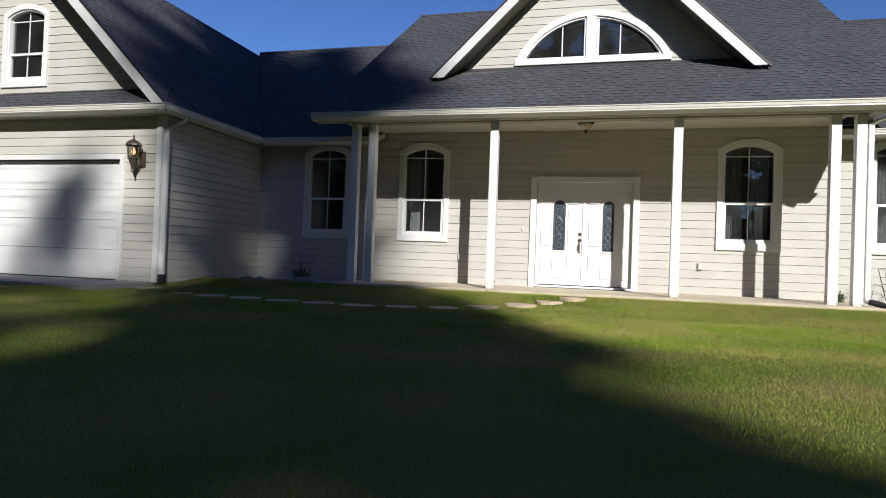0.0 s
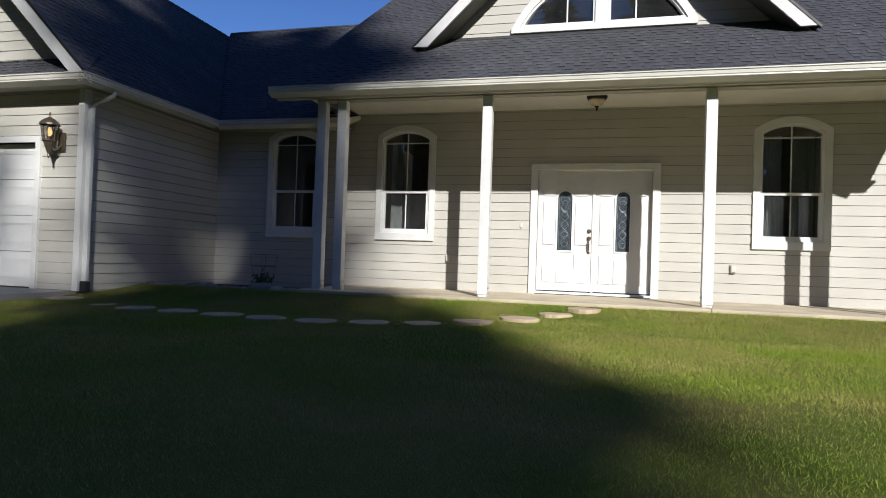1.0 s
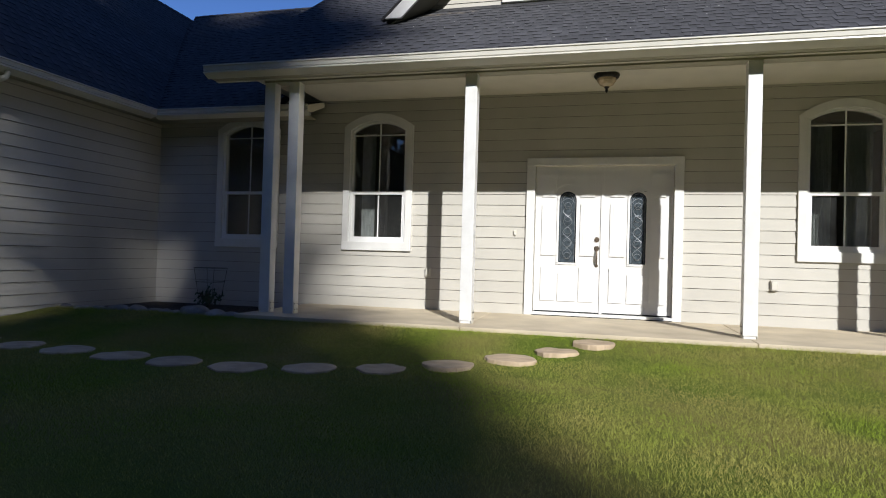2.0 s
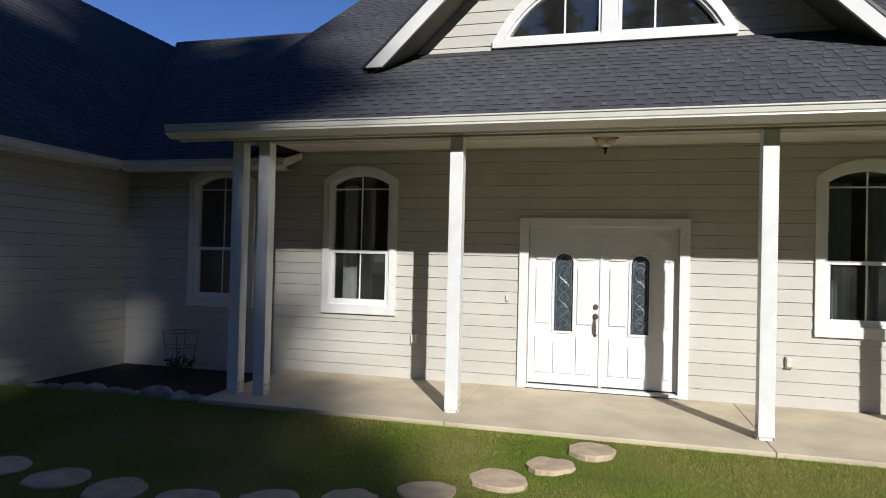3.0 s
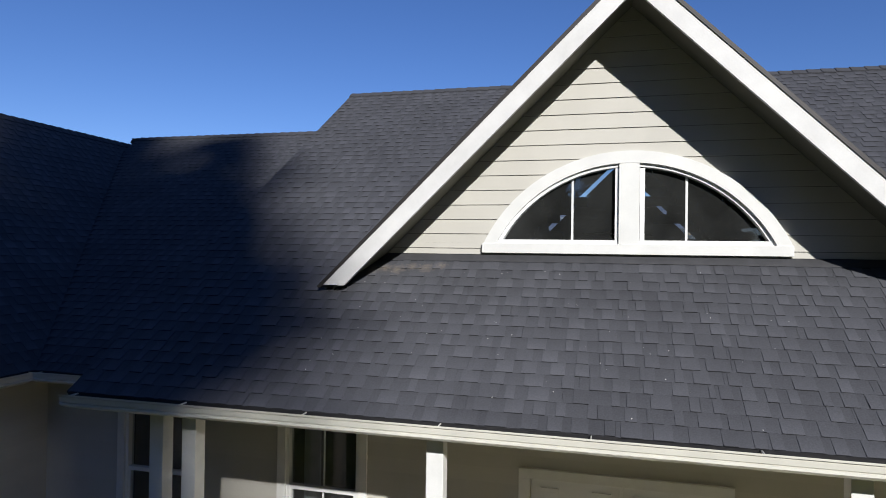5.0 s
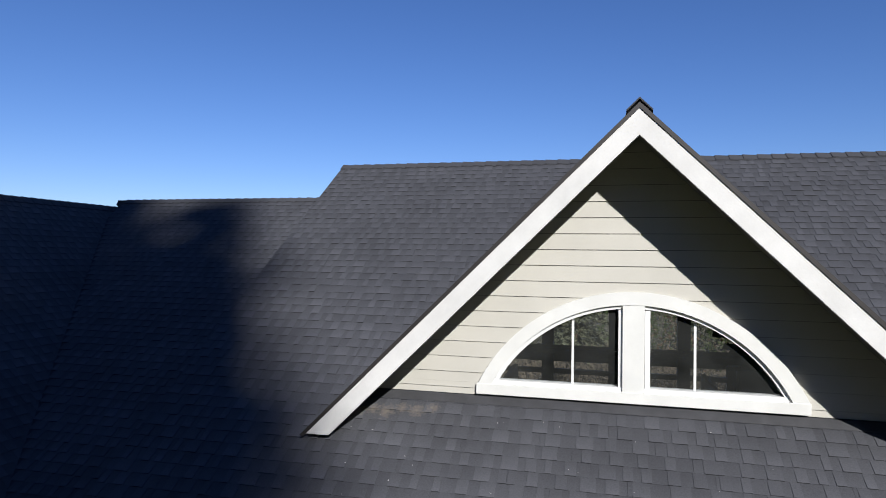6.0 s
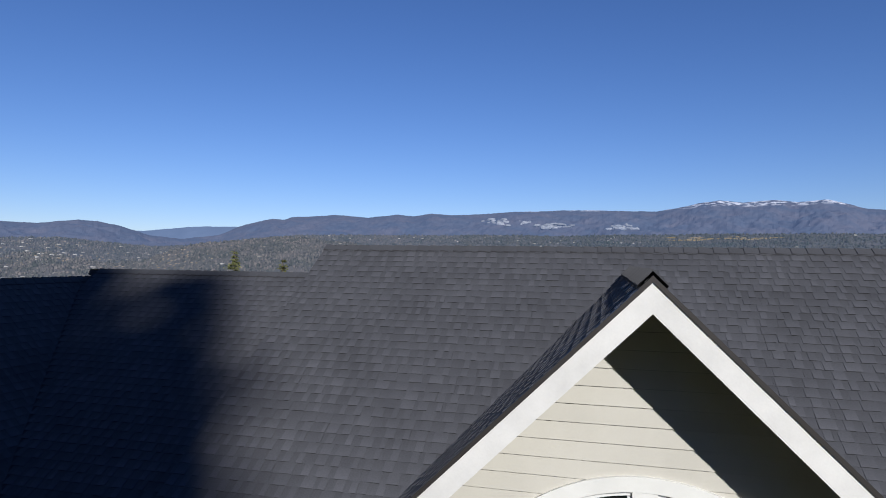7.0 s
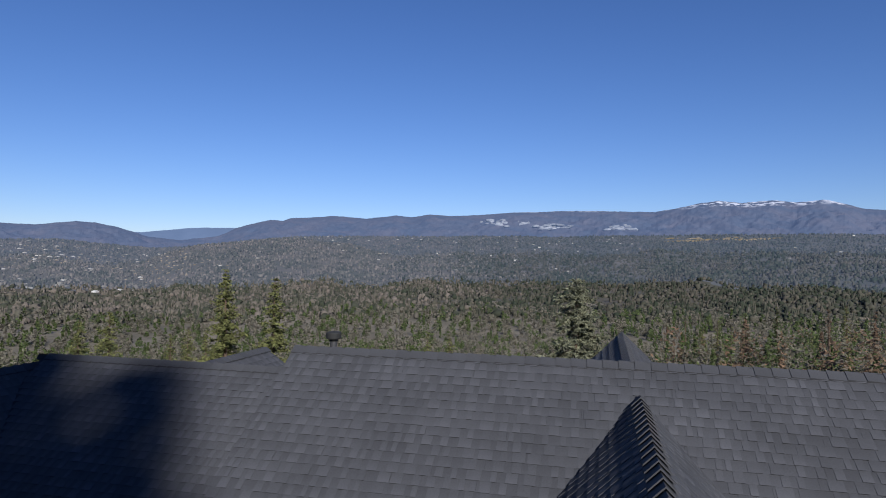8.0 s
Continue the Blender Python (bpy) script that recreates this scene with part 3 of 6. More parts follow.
# ---- roofs ----
sl = math.sqrt(1 + RISE * RISE)
V_UP = (0, 1 / sl, RISE / sl)
V_BACK = (0, -1 / sl, RISE / sl)
main_len = (RIDGE_Y - EAVE_Y) * sl
dorm_y0 = EAVE_Y + (DORMER_TOP - 0.0 - EAVE_Z) / RISE
def gable_hole(t, wall=0.06):
    """Half width of the roof opening inside the gables, by distance up the slope."""
    y, z = EAVE_Y + t / sl, EAVE_Z + RISE * t / sl
    return (DORMER_TOP - 0.12 - z) / DORMER_S - 0.12 if y > wall else 0


roof = roof_slope("roof_main_front", (0, EAVE_Y, EAVE_Z), (1, 0, 0), V_UP, main_len, lambda t: -MAIN_X, lambda t: MAIN_X, "charcoal asphalt shingle roof over the porch", near=(-4.9, 4.9, 0.0, 3.2), seed=3, hole=gable_hole)
ridge_caps(roof, (-MAIN_X, RIDGE_Y, RIDGE_Z + 0.005), (MAIN_X, RIDGE_Y, RIDGE_Z + 0.005), 0, (0, -1, -RISE), (0, 1, -RISE))
roof_slope("roof_main_back", (0, 2 * RIDGE_Y - EAVE_Y, EAVE_Z), (-1, 0, 0), V_BACK, main_len, lambda t: -MAIN_X, lambda t: MAIN_X, "charcoal asphalt shingle roof behind the ridge", seed=4, exposure=0.3, hole=lambda t: gable_hole(t, -1.4))
LOW_Y, LOW_Z, LOW_RY = -0.52, 2.87, 5.3
LOW_RZ = LOW_Z + RISE * (LOW_RY - LOW_Y)
low_len = (LOW_RY - LOW_Y) * sl
GEX = -6.67


def valley_x(t):
    """Left limit of the low wing's front slope: the valley with the garage roof."""
    z = LOW_Z + RISE * t / sl
    return max(GEX - (z - LOW_Z) / GR_S, -10.16) if z < 6.6 else -10.16 - (LOW_RZ - z) * 0.8


low = roof_slope("roof_wing_front", (0, LOW_Y, LOW_Z), (1, 0, 0), V_UP, low_len, valley_x, lambda t: -4.7, "charcoal asphalt shingle roof between garage and porch", seed=5, near=(-11, -4.6, 0.0, 9))
ridge_caps(low, (-10.16, LOW_RY, LOW_RZ + 0.005), (-4.7, LOW_RY, LOW_RZ + 0.005), 0, (0, -1, -RISE), (0, 1, -RISE))
roof_slope("roof_wing_back", (0, 2 * LOW_RY - LOW_Y, LOW_Z), (-1, 0, 0), V_BACK, low_len, lambda t: 4.7, lambda t: 10.4, "charcoal asphalt shingle roof behind the low ridge", seed=6, exposure=0.3)
roof_slope("roof_east_front", (0, LOW_Y, LOW_Z), (1, 0, 0), V_UP, low_len, lambda t: 4.7, lambda t: 9.0, "charcoal asphalt shingle roof beside the porch", seed=7)
east = bpy.data.objects["roof_east_front"]
ridge_caps(east, (4.7, LOW_RY, LOW_RZ + 0.005), (9.0, LOW_RY, LOW_RZ + 0.005), 0, (0, -1, -RISE), (0, 1, -RISE))
roof_slope("roof_east_back", (0, 2 * LOW_RY - LOW_Y, LOW_Z), (-1, 0, 0), V_BACK, low_len, lambda t: -9.0, lambda t: -4.7, "charcoal asphalt shingle roof behind the east ridge", seed=8, exposure=0.3)

gs = math.sqrt(1 + GR_S * GR_S)
g_run = GEX - GX
g_len = g_run * gs
G_FRONT = -3.46


def garage_back(t):
    z = LOW_Z + GR_S * t / gs
    return LOW_Y + (z - LOW_Z) / RISE + 0.3


gar = roof_slope("roof_garage_side", (GEX, 0, LOW_Z), (0, 1, 0), (-1 / gs, 0, GR_S / gs), g_len, lambda t: G_FRONT, garage_back, "charcoal asphalt shingle garage roof in tree shade", thick=0.06, seed=9, near=(-4, 6, 0.0, 9))
g_top = LOW_Z + GR_S * g_run
ridge_caps(gar, (GX, G_FRONT, g_top + 0.005), (GX, garage_back(g_len), g_top + 0.005), 0, (1, 0, -GR_S), (-1, 0, -GR_S))
roof_slope("roof_garage_far", (2 * GX - GEX, 0, LOW_Z), (0, -1, 0), (1 / gs, 0, GR_S / gs), g_len, lambda t: -5.0, lambda t: -G_FRONT, "charcoal asphalt shingle garage roof, far side", seed=10, exposure=0.3)
roof_slope("roof_garage_pent", (0, -3.52, LOW_Z), (1, 0, 0), V_UP, 0.78, lambda t: -14.2, lambda t: -6.66 - t * 0.5, "narrow shingled skirt roof under the garage gable", seed=11)

ds = math.sqrt(1 + DORMER_S * DORMER_S)
D_FRONT = -0.6
d_run = 3.0


def dormer_back(t, sign=1):
    z = DORMER_TOP - DORMER_S * d_run + DORMER_S * t / ds
    return max(EAVE_Y + (z - EAVE_Z) / RISE, D_FRONT + 0.02)


dz0 = DORMER_TOP - DORMER_S * d_run
dl = roof_slope("roof_dormer_west", (-d_run, 0, dz0), (0, 1, 0), (1 / ds, 0, DORMER_S / ds), d_run * ds, lambda t: D_FRONT, dormer_back, "charcoal shingle slope of the front gable", thick=0.06, seed=12)
roof_slope("roof_dormer_east", (d_run, 0, dz0), (0, -1, 0), (-1 / ds, 0, DORMER_S / ds), d_run * ds, lambda t: -dormer_back(t), lambda t: -D_FRONT, "charcoal shingle slope of the front gable", thick=0.06, seed=13)
ridge_caps(dl, (0, D_FRONT - 0.03, DORMER_TOP + 0.01), (0, dorm_y0, DORMER_TOP + 0.01), 0, (1, 0, -DORMER_S), (-1, 0, -DORMER_S), proud=0.05)
# rear gable
rl = roof_slope("roof_rear_gable_west", (-d_run, 0, dz0), (0, 1, 0), (1 / ds, 0, DORMER_S / ds), d_run * ds, lambda t: 2 * RIDGE_Y - dormer_back(t) - 0.0, lambda t: 11.2, "charcoal shingle slope of the rear gable", thick=0.06, seed=14, exposure=0.2)
roof_slope("roof_rear_gable_east", (d_run, 0, dz0), (0, -1, 0), (-1 / ds, 0, DORMER_S / ds), d_run * ds, lambda t: -11.2, lambda t: -(2 * RIDGE_Y - dormer_back(t)), "charcoal shingle slope of the rear gable", thick=0.06, seed=15, exposure=0.2)
ridge_caps(rl, (0, 2 * RIDGE_Y - dorm_y0, DORMER_TOP + 0.01), (0, 11.2, DORMER_TOP + 0.01), 0, (1, 0, -DORMER_S), (-1, 0, -DORMER_S))

# ---- gutters and eaves ----
gutter("gutter_porch", (-MAIN_X, EAVE_Y - 0.09, EAVE_Z + 0.0), (MAIN_X, EAVE_Y - 0.09, EAVE_Z + 0.0), (0, -1, 0), "cream moulded gutter along the porch eave")
gutter("gutter_wing", (GEX, LOW_Y - 0.06, LOW_Z), (-4.12, LOW_Y - 0.06, LOW_Z), (0, -1, 0), "cream moulded gutter along the low wing eave")
gutter("gutter_east", (4.12, LOW_Y - 0.06, LOW_Z), (8.9, LOW_Y - 0.06, LOW_Z), (0, -1, 0), "cream moulded gutter along the east eave")
gutter("gutter_garage_side", (GEX + 0.06, -3.58, LOW_Z), (GEX + 0.06, LOW_Y - 0.06, LOW_Z), (1, 0, 0), "cream moulded gutter along the garage side eave")
gutter("gutter_garage_front", (-14.2, -3.58, LOW_Z), (GEX + 0.06, -3.58, LOW_Z), (0, -1, 0), "cream moulded gutter along the garage front eave")


def eave_box(name, a, label, mat=CREAM):
    ob = part(name, boxed(*a), mat)
    tagged(ob, label, "soffit", kind="structure")


eave_box("fascia_porch", (-MAIN_X, MAIN_X, EAVE_Y + 0.03, EAVE_Y + 0.06, 2.9, 3.0), "shade-darkened fascia board behind the porch gutter", EAVE_SHADED)
eave_box("soffit_porch", (-MAIN_X, MAIN_X, EAVE_Y + 0.03, -1.64, 2.902, 2.92), "shade-darkened soffit along the porch eave", EAVE_SHADED)
eave_box("beam_porch", (-4.17, 4.14, -1.64, -1.48, 2.872, 3.06), "shade-darkened porch beam over the posts", EAVE_SHADED)
# cream strip stands in for light bounced onto the beam's underside
eave_box("trim_beam_lit_edge", (-4.17, 4.14, -1.485, -1.465, 2.868, 3.03), "cream strip for the lit lower edge of the porch beam")
eave_box("trim_beam_lip", (-4.83, 4.83, -1.70, -1.64, 2.893, 2.9), "thin cream moulding under the porch soffit")
eave_box("ceiling_porch", (-4.17, 4.14, -1.46, 0.0, 3.035, 3.06), "flat cream painted porch ceiling")
eave_box("soffit_wing", (GARAGE_X, -4.25, LOW_Y + 0.06, -0.024, 2.76, 2.78), "shade-darkened soffit under the low wing eave", EAVE_SHADED)
eave_box("soffit_east", (4.2, 8.6, LOW_Y + 0.06, -0.024, 2.76, 2.78), "shade-darkened soffit under the east eave", EAVE_SHADED)
eave_box("soffit_garage_side", (GARAGE_X + 0.024, GEX - 0.05, -3.46, -0.5, 2.76, 2.78), "shade-darkened soffit under the garage side eave", EAVE_SHADED)
eave_box("soffit_garage_front", (-14.2, GEX - 0.05, -3.48, GARAGE_Y - 0.024, 2.74, 2.76), "shade-darkened soffit under the garage front eave", EAVE_SHADED)

for nm, x, d in (("trim_wing_end", -4.12, -0.03), ("trim_east_end", 4.12, 0.03)):
    ob = part(nm, prism(bmesh.new(), [(x, LOW_Y - 0.03, 2.77), (x, LOW_Y - 0.03, LOW_Z - 0.012), (x, -0.03, 3.02), (x, -0.03, 2.94), (x, LOW_Y + 0.06, 2.77)], (d, 0, 0)), CREAM)
    tagged(ob, "cream end board of the low eave beside the porch", "trim", kind="structure")
    a, b = sorted((x + d, 4.7 if x > 0 else -4.7))
    ob = part("roof_eave_return", prism(bmesh.new(), [(a, LOW_Y, LOW_Z - 0.05), (a, LOW_Y, LOW_Z + 0.01), (a, -0.03, 3.03), (a, -0.03, 2.95)], (b - a, 0, 0)), FELT)
    tagged(ob, "dark low eave return under the porch roof", "roof", kind="structure")

# gable ends of the main roof above the low wings
for nm, x in (("wall_gable_west", -4.6), ("wall_gable_east", 4.45)):
    bm = bmesh.new()
    prism(bm, [(x, EAVE_Y + 0.35, 3.06), (x, 10.3, 3.06), (x, RIDGE_Y, RIDGE_Z - 0.14)], (0.15, 0, 0))
    tagged(part(nm, bm, SIDING), "cream closing gable end above the low wing roof", "wall", kind="structure")
for nm, x in (("wall_wing_west", -10.3), ("wall_wing_east", 8.44)):
    bm = bmesh.new()
    prism(bm, [(x, 0.1, 2.85), (x, 10.3, 2.85), (x, LOW_RY, LOW_RZ - 0.14)], (0.15, 0, 0))
    tagged(part(nm, bm, SIDING), "cream closing gable end of a low wing", "wall", kind="structure")


# ---- rakes ----
def rake(name, xa, za, xb, zb, y, wide, label, mat=RAKE, thick=0.04):
    """A sloping board from (xa, za) to (xb, zb) along its top edge; both ends cut plumb at the top, level at the foot."""
    s = (za - zb) / abs(xa - xb)
    drop = wide * math.sqrt(1 + s * s)
    sgn = 1 if xb > xa else -1
    foot = (xb - sgn * drop / s, zb)
    ob = part(name, prism(bmesh.new(), [(xa, y, za), (xb, y, zb), (foot[0], y, foot[1]), (xa, y, za - drop)], (0, thick, 0)), mat)
    return tagged(ob, label, "rake board", kind="structure")


for sgn in (-1, 1):
    rake("trim_rake", 0, DORMER_TOP - 0.022, sgn * 2.98, DORMER_TOP - 0.022 - 2.98 * DORMER_S, D_FRONT - 0.045, 0.168, "white weathered rake board on the front gable")
    rake("trim_rake_garage", GX, GR_TOP - 0.03, GX + sgn * (GEX - GX + 0.02), LOW_Z - 0.04, G_FRONT - 0.045, 0.17, "white rake board on the garage gable")
    for cx, top, run, sl0, yy in ((0, DORMER_TOP, 3.03, DORMER_S, D_FRONT - 0.055), (GX, GR_TOP, GEX - GX + 0.04, GR_S, G_FRONT - 0.055)):
        edge = prism(bmesh.new(), [(cx, yy, top + 0.012), (cx + sgn * run, yy, top + 0.012 - run * sl0), (cx + sgn * (run - 0.03), yy, top - 0.036 - (run - 0.03) * sl0), (cx, yy, top - 0.036)], (0, 0.07, 0))
        tagged(part("trim_drip_edge", edge, DRIP), "brown metal drip edge along the gable", "drip edge", kind="structure")
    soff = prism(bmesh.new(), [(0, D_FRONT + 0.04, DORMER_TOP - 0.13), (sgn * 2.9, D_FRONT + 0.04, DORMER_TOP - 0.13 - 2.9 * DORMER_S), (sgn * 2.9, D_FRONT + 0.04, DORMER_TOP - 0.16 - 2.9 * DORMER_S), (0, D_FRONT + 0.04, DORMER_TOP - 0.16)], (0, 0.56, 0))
    tagged(part("soffit_dormer", soff, SHADED_SOFFIT), "shade-darkened sloping soffit inside the front gable", "soffit", kind="structure")
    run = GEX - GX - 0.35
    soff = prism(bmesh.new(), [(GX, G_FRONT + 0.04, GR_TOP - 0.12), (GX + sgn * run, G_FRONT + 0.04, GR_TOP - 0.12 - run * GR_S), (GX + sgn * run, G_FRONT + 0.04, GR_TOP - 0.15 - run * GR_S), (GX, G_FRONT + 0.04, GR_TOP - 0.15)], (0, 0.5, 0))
    tagged(part("soffit_garage_gable", soff, SHADED_SOFFIT), "shade-darkened sloping soffit inside the garage gable", "soffit", kind="structure")
flash = prism(bmesh.new(), [(-2.6, -0.03, main_roof_z(-0.03) + 0.035), (-2.6, -0.03, main_roof_z(-0.03) + 0.012), (-2.6, -0.1, main_roof_z(-0.1) + 0.014), (-2.6, -0.1, main_roof_z(-0.1) + 0.02)], (5.2, 0, 0))
tagged(part("trim_flashing", flash, FLASH), "dark metal flashing at the foot of the gable wall", "flashing", kind="structure")

# ---- porch floor, driveway, bed ----
slab = part("floor_porch", boxed(-4.26, 4.28, -1.96, -0.02, -0.25, -0.03), CONCRETE)
for x0, x1 in ((-4.28, -1.5), (-1.492, 1.47), (1.478, 4.3)):
    part("slab_panel", boxed(x0, x1, -1.985, 0.0, -0.22, 0.0, bevel=0.01), CONCRETE, slab)
tagged(slab, "tan stained concrete porch slab", "porch floor", kind="structure")
drive = part("driveway", boxed(-30, -6.99, -4.7, GARAGE_Y - 0.03, -0.3, -0.1), DRIVE)
tagged(drive, "pale grey concrete driveway apron before the garage", "driveway", kind="structure")
for nm, a in (("foundation_wing", (GARAGE_X + 0.03, -4.28, -0.012, 0.06, -0.25, -0.1)), ("foundation_garage", (GARAGE_X - 0.1, GARAGE_X + 0.012, GARAGE_Y + 0.05, -0.02, -0.25, -0.1))):
    tagged(part(nm, boxed(*a), DRIVE), "grey concrete foundation strip under the siding", "foundation", kind="structure")
bed = part("flower_bed", boxed(GARAGE_X + 0.03, -4.28, -1.86, -0.03, -0.35, -0.09), SOIL)
tagged(bed, "dark bare soil bed between garage and porch", "ground", kind="structure")


# ---- posts ----
def porch_post(x):
    p = thing("porch_post", (x, -1.56, 0), "white painted square porch post on the slab", "post", "porch posts")
    h = 0.07
    part("shaft", boxed(x - h, x + h, -1.56 - h, -1.56 + h, 0.03, 2.872, bevel=0.006), POSTWHITE, p)
    for sg in (-1, 1):
        br = bmesh.new()
        a, b = sorted((x + sg * (h - 0.001), x + sg * (h + 0.004)))
        box(br, a, b, -1.56 - 0.055, -1.56 + 0.055, 0.0, 0.15)
        plate = part("base_bracket", br, ALU, p, "small painted steel post bracket")
        for dy, z in ((-0.03, 0.05), (0.03, 0.05), (-0.03, 0.12), (0.03, 0.12)):
            part("bolt", tube(bmesh.new(), [(x + sg * (h + 0.003), -1.56 + dy, z), (x + sg * (h + 0.009), -1.56 + dy, z)], 0.007, 6), IRON, plate)
    part("foot", boxed(x - h + 0.012, x + h - 0.012, -1.56 - h + 0.012, -1.56 + h - 0.012, 0.0, 0.03), POSTWHITE, p)
    return p


first = porch_post(-4.095)
for x in (-3.762, -1.518, 1.472, 3.72, 4.06):
    copy_thing(first, Matrix.Translation((x, -1.56, 0)))


# ---- windows ----
def arc_band(bm, xc, zc, r0, r1, xlim, y0, y1, n=20, xlim0=None):
    """A curved band between two radii about (xc, zc), as far out as xlim on each side."""
    a1 = math.asin(min(1, xlim / r1))
    a0 = math.asin(min(1, (xlim0 if xlim0 else xlim) / r0))
    ring = []
    for i in range(n + 1):
        k = 2 * i / n - 1
        row = []
        for r, a in ((r0, a0 * k), (r1, a1 * k)):
            for y in (y0, y1):
                row.append(bm.verts.new((xc + r * math.sin(a), y, zc + r * math.cos(a))))
        ring.append(row)
    for p, q in zip(ring, ring[1:]):
        for i, j in ((0, 1), (1, 3), (3, 2), (2, 0)):
            bm.faces.new((p[i], q[i], q[j], p[j]))
    bm.faces.new([ring[0][i] for i in (0, 1, 3, 2)])
    bm.faces.new([ring[-1][i] for i in (0, 2, 3, 1)])
    return bm


def pane(bm, outline, y, mat=GLASS):
    """A thin sheet of glass that faces out of the house."""
    bm.free()
    turn = sum(a[0] * b[1] - b[0] * a[1] for a, b in zip(outline, outline[1:] + outline[:1]))
    pts = [(x, y, z) for x, z in (outline if turn > 0 else outline[::-1])]
    return raw("pane", pts, [tuple(range(len(pts)))], mat)


def arch_points(xc, zc, r, half, n=18):
    a = math.asin(half / r)
    return [(xc + r * math.sin(a * (2 * i / n - 1)), zc + r * math.cos(a * (2 * i / n - 1))) for i in range(n + 1)]


def arched_window(name, xc, y, base, label, less=0.0):
    w = thing(name, (xc, y, base), label, "window", kind="structure")
    zc = base + ARC_UP - less
    spring_out = zc + math.sqrt(R_OUT ** 2 - 0.535 ** 2)
    spring_in = zc + math.sqrt(R_IN ** 2 - 0.435 ** 2)
    f = y - 0.042
    part("sill_casing", boxed(xc - 0.535, xc + 0.535, f - 0.006, y + 0.02, base, base + 0.125, bevel=0.004), WHITE, w)
    for s in (-1, 1):
        a, b = sorted((xc + s * 0.535, xc + s * 0.435))
        part("side_casing", boxed(a, b, f, y + 0.02, base + 0.125, spring_out, bevel=0.004), WHITE, w)
    part("head_casing", arc_band(bmesh.new(), xc, zc, R_IN, R_OUT, 0.535, f - 0.003, y + 0.02, xlim0=0.435), WHITE, w)
    # vinyl frame
    fr = part("window_frame", arc_band(bmesh.new(), xc, zc, R_IN - 0.03, R_IN + 0.01, 0.44, y - 0.012, y + 0.09, xlim0=0.405), VINYL, w)
    bm = bmesh.new()
    for s in (-1, 1):
        a, b = sorted((xc + s * 0.445, xc + s * 0.402))
        box(bm, a, b, y - 0.012, y + 0.09, base + 0.125, spring_in - 0.01)
    box(bm, xc - 0.402, xc + 0.402, y - 0.012, y + 0.09, base + 0.125, base + 0.165)
    part("jamb_frame", bm, VINYL, w)
    rail = base + 0.82 - 0.5 * less
    part("meeting_rail", boxed(xc - 0.402, xc + 0.402, y - 0.004, y + 0.07, rail, rail + 0.045, bevel=0.004), VINYL, w)
    low = bmesh.new()
    for s in (-1, 1):
        a, b = sorted((xc + s * 0.402, xc + s * 0.372))
        box(low, a, b, y + 0.002, y + 0.05, base + 0.165, rail)
    box(low, xc - 0.372, xc + 0.372, y + 0.002, y + 0.05, base + 0.165, base + 0.2)
    sash = part("lower_sash", low, VINYL, w)
    mun = bmesh.new()
    box(mun, xc - 0.009, xc + 0.009, y + 0.03, y + 0.045, base + 0.2, rail)
    part("muntin", mun, VINYL, sash)
    part("pane", pane(bmesh.new(), [(xc - 0.372, base + 0.2), (xc + 0.372, base + 0.2), (xc + 0.372, rail), (xc - 0.372, rail)], y + 0.036), GLASS, sash)
    up = bmesh.new()
    box(up, xc - 0.009, xc + 0.009, y + 0.05, y + 0.065, rail + 0.045, zc + R_IN - 0.03)
    box(up, xc - 0.402, xc + 0.402, y + 0.05, y + 0.064, spring_in - 0.075, spring_in - 0.057)
    part("muntin", up, VINYL, w)
    outline = [(xc - 0.405, rail + 0.04), (xc + 0.405, rail + 0.04)] + list(reversed(arch_points(xc, zc, R_IN - 0.025, 0.405)))
    part("pane", pane(bmesh.new(), outline, y + 0.057), GLASS, w)
    return w


for i, x in enumerate(WINDOWS):
    arched_window("window_%d" % (i + 1), x, 0.0, WIN_Z, "white arched double-hung window in the siding wall")
arched_window("window_5", -10.3, GABLE_Y, 3.42, "white arched double-hung window in the garage gable", 0.43)

# half-round window
hw = thing("window_6", (0, 0, HALF_BASE), "wide white half-round window in the front gable", "window", kind="structure")
part("sill_casing", boxed(-1.465, 1.455, -0.055, 0.02, HALF_BASE, HALF_BASE + 0.1, bevel=0.004), WHITE, hw)
part("head_casing", arc_band(bmesh.new(), 0, HALF_ZC, HALF_R0, HALF_R1, 1.46, -0.05, 0.02, n=40, xlim0=1.33), WHITE, hw)
part("window_frame", arc_band(bmesh.new(), 0, HALF_ZC, HALF_R0 - 0.035, HALF_R0 + 0.01, 1.335, -0.02, 0.09, n=40, xlim0=1.29), VINYL, hw)
part("bottom_rail", boxed(-1.345, 1.345, -0.024, 0.086, HALF_BASE + 0.1, HALF_BASE + 0.14), VINYL, hw)
part("mullion", boxed(-0.105, 0.09, -0.045, 0.09, HALF_BASE + 0.1, HALF_ZC + HALF_R0, bevel=0.004), WHITE, hw)
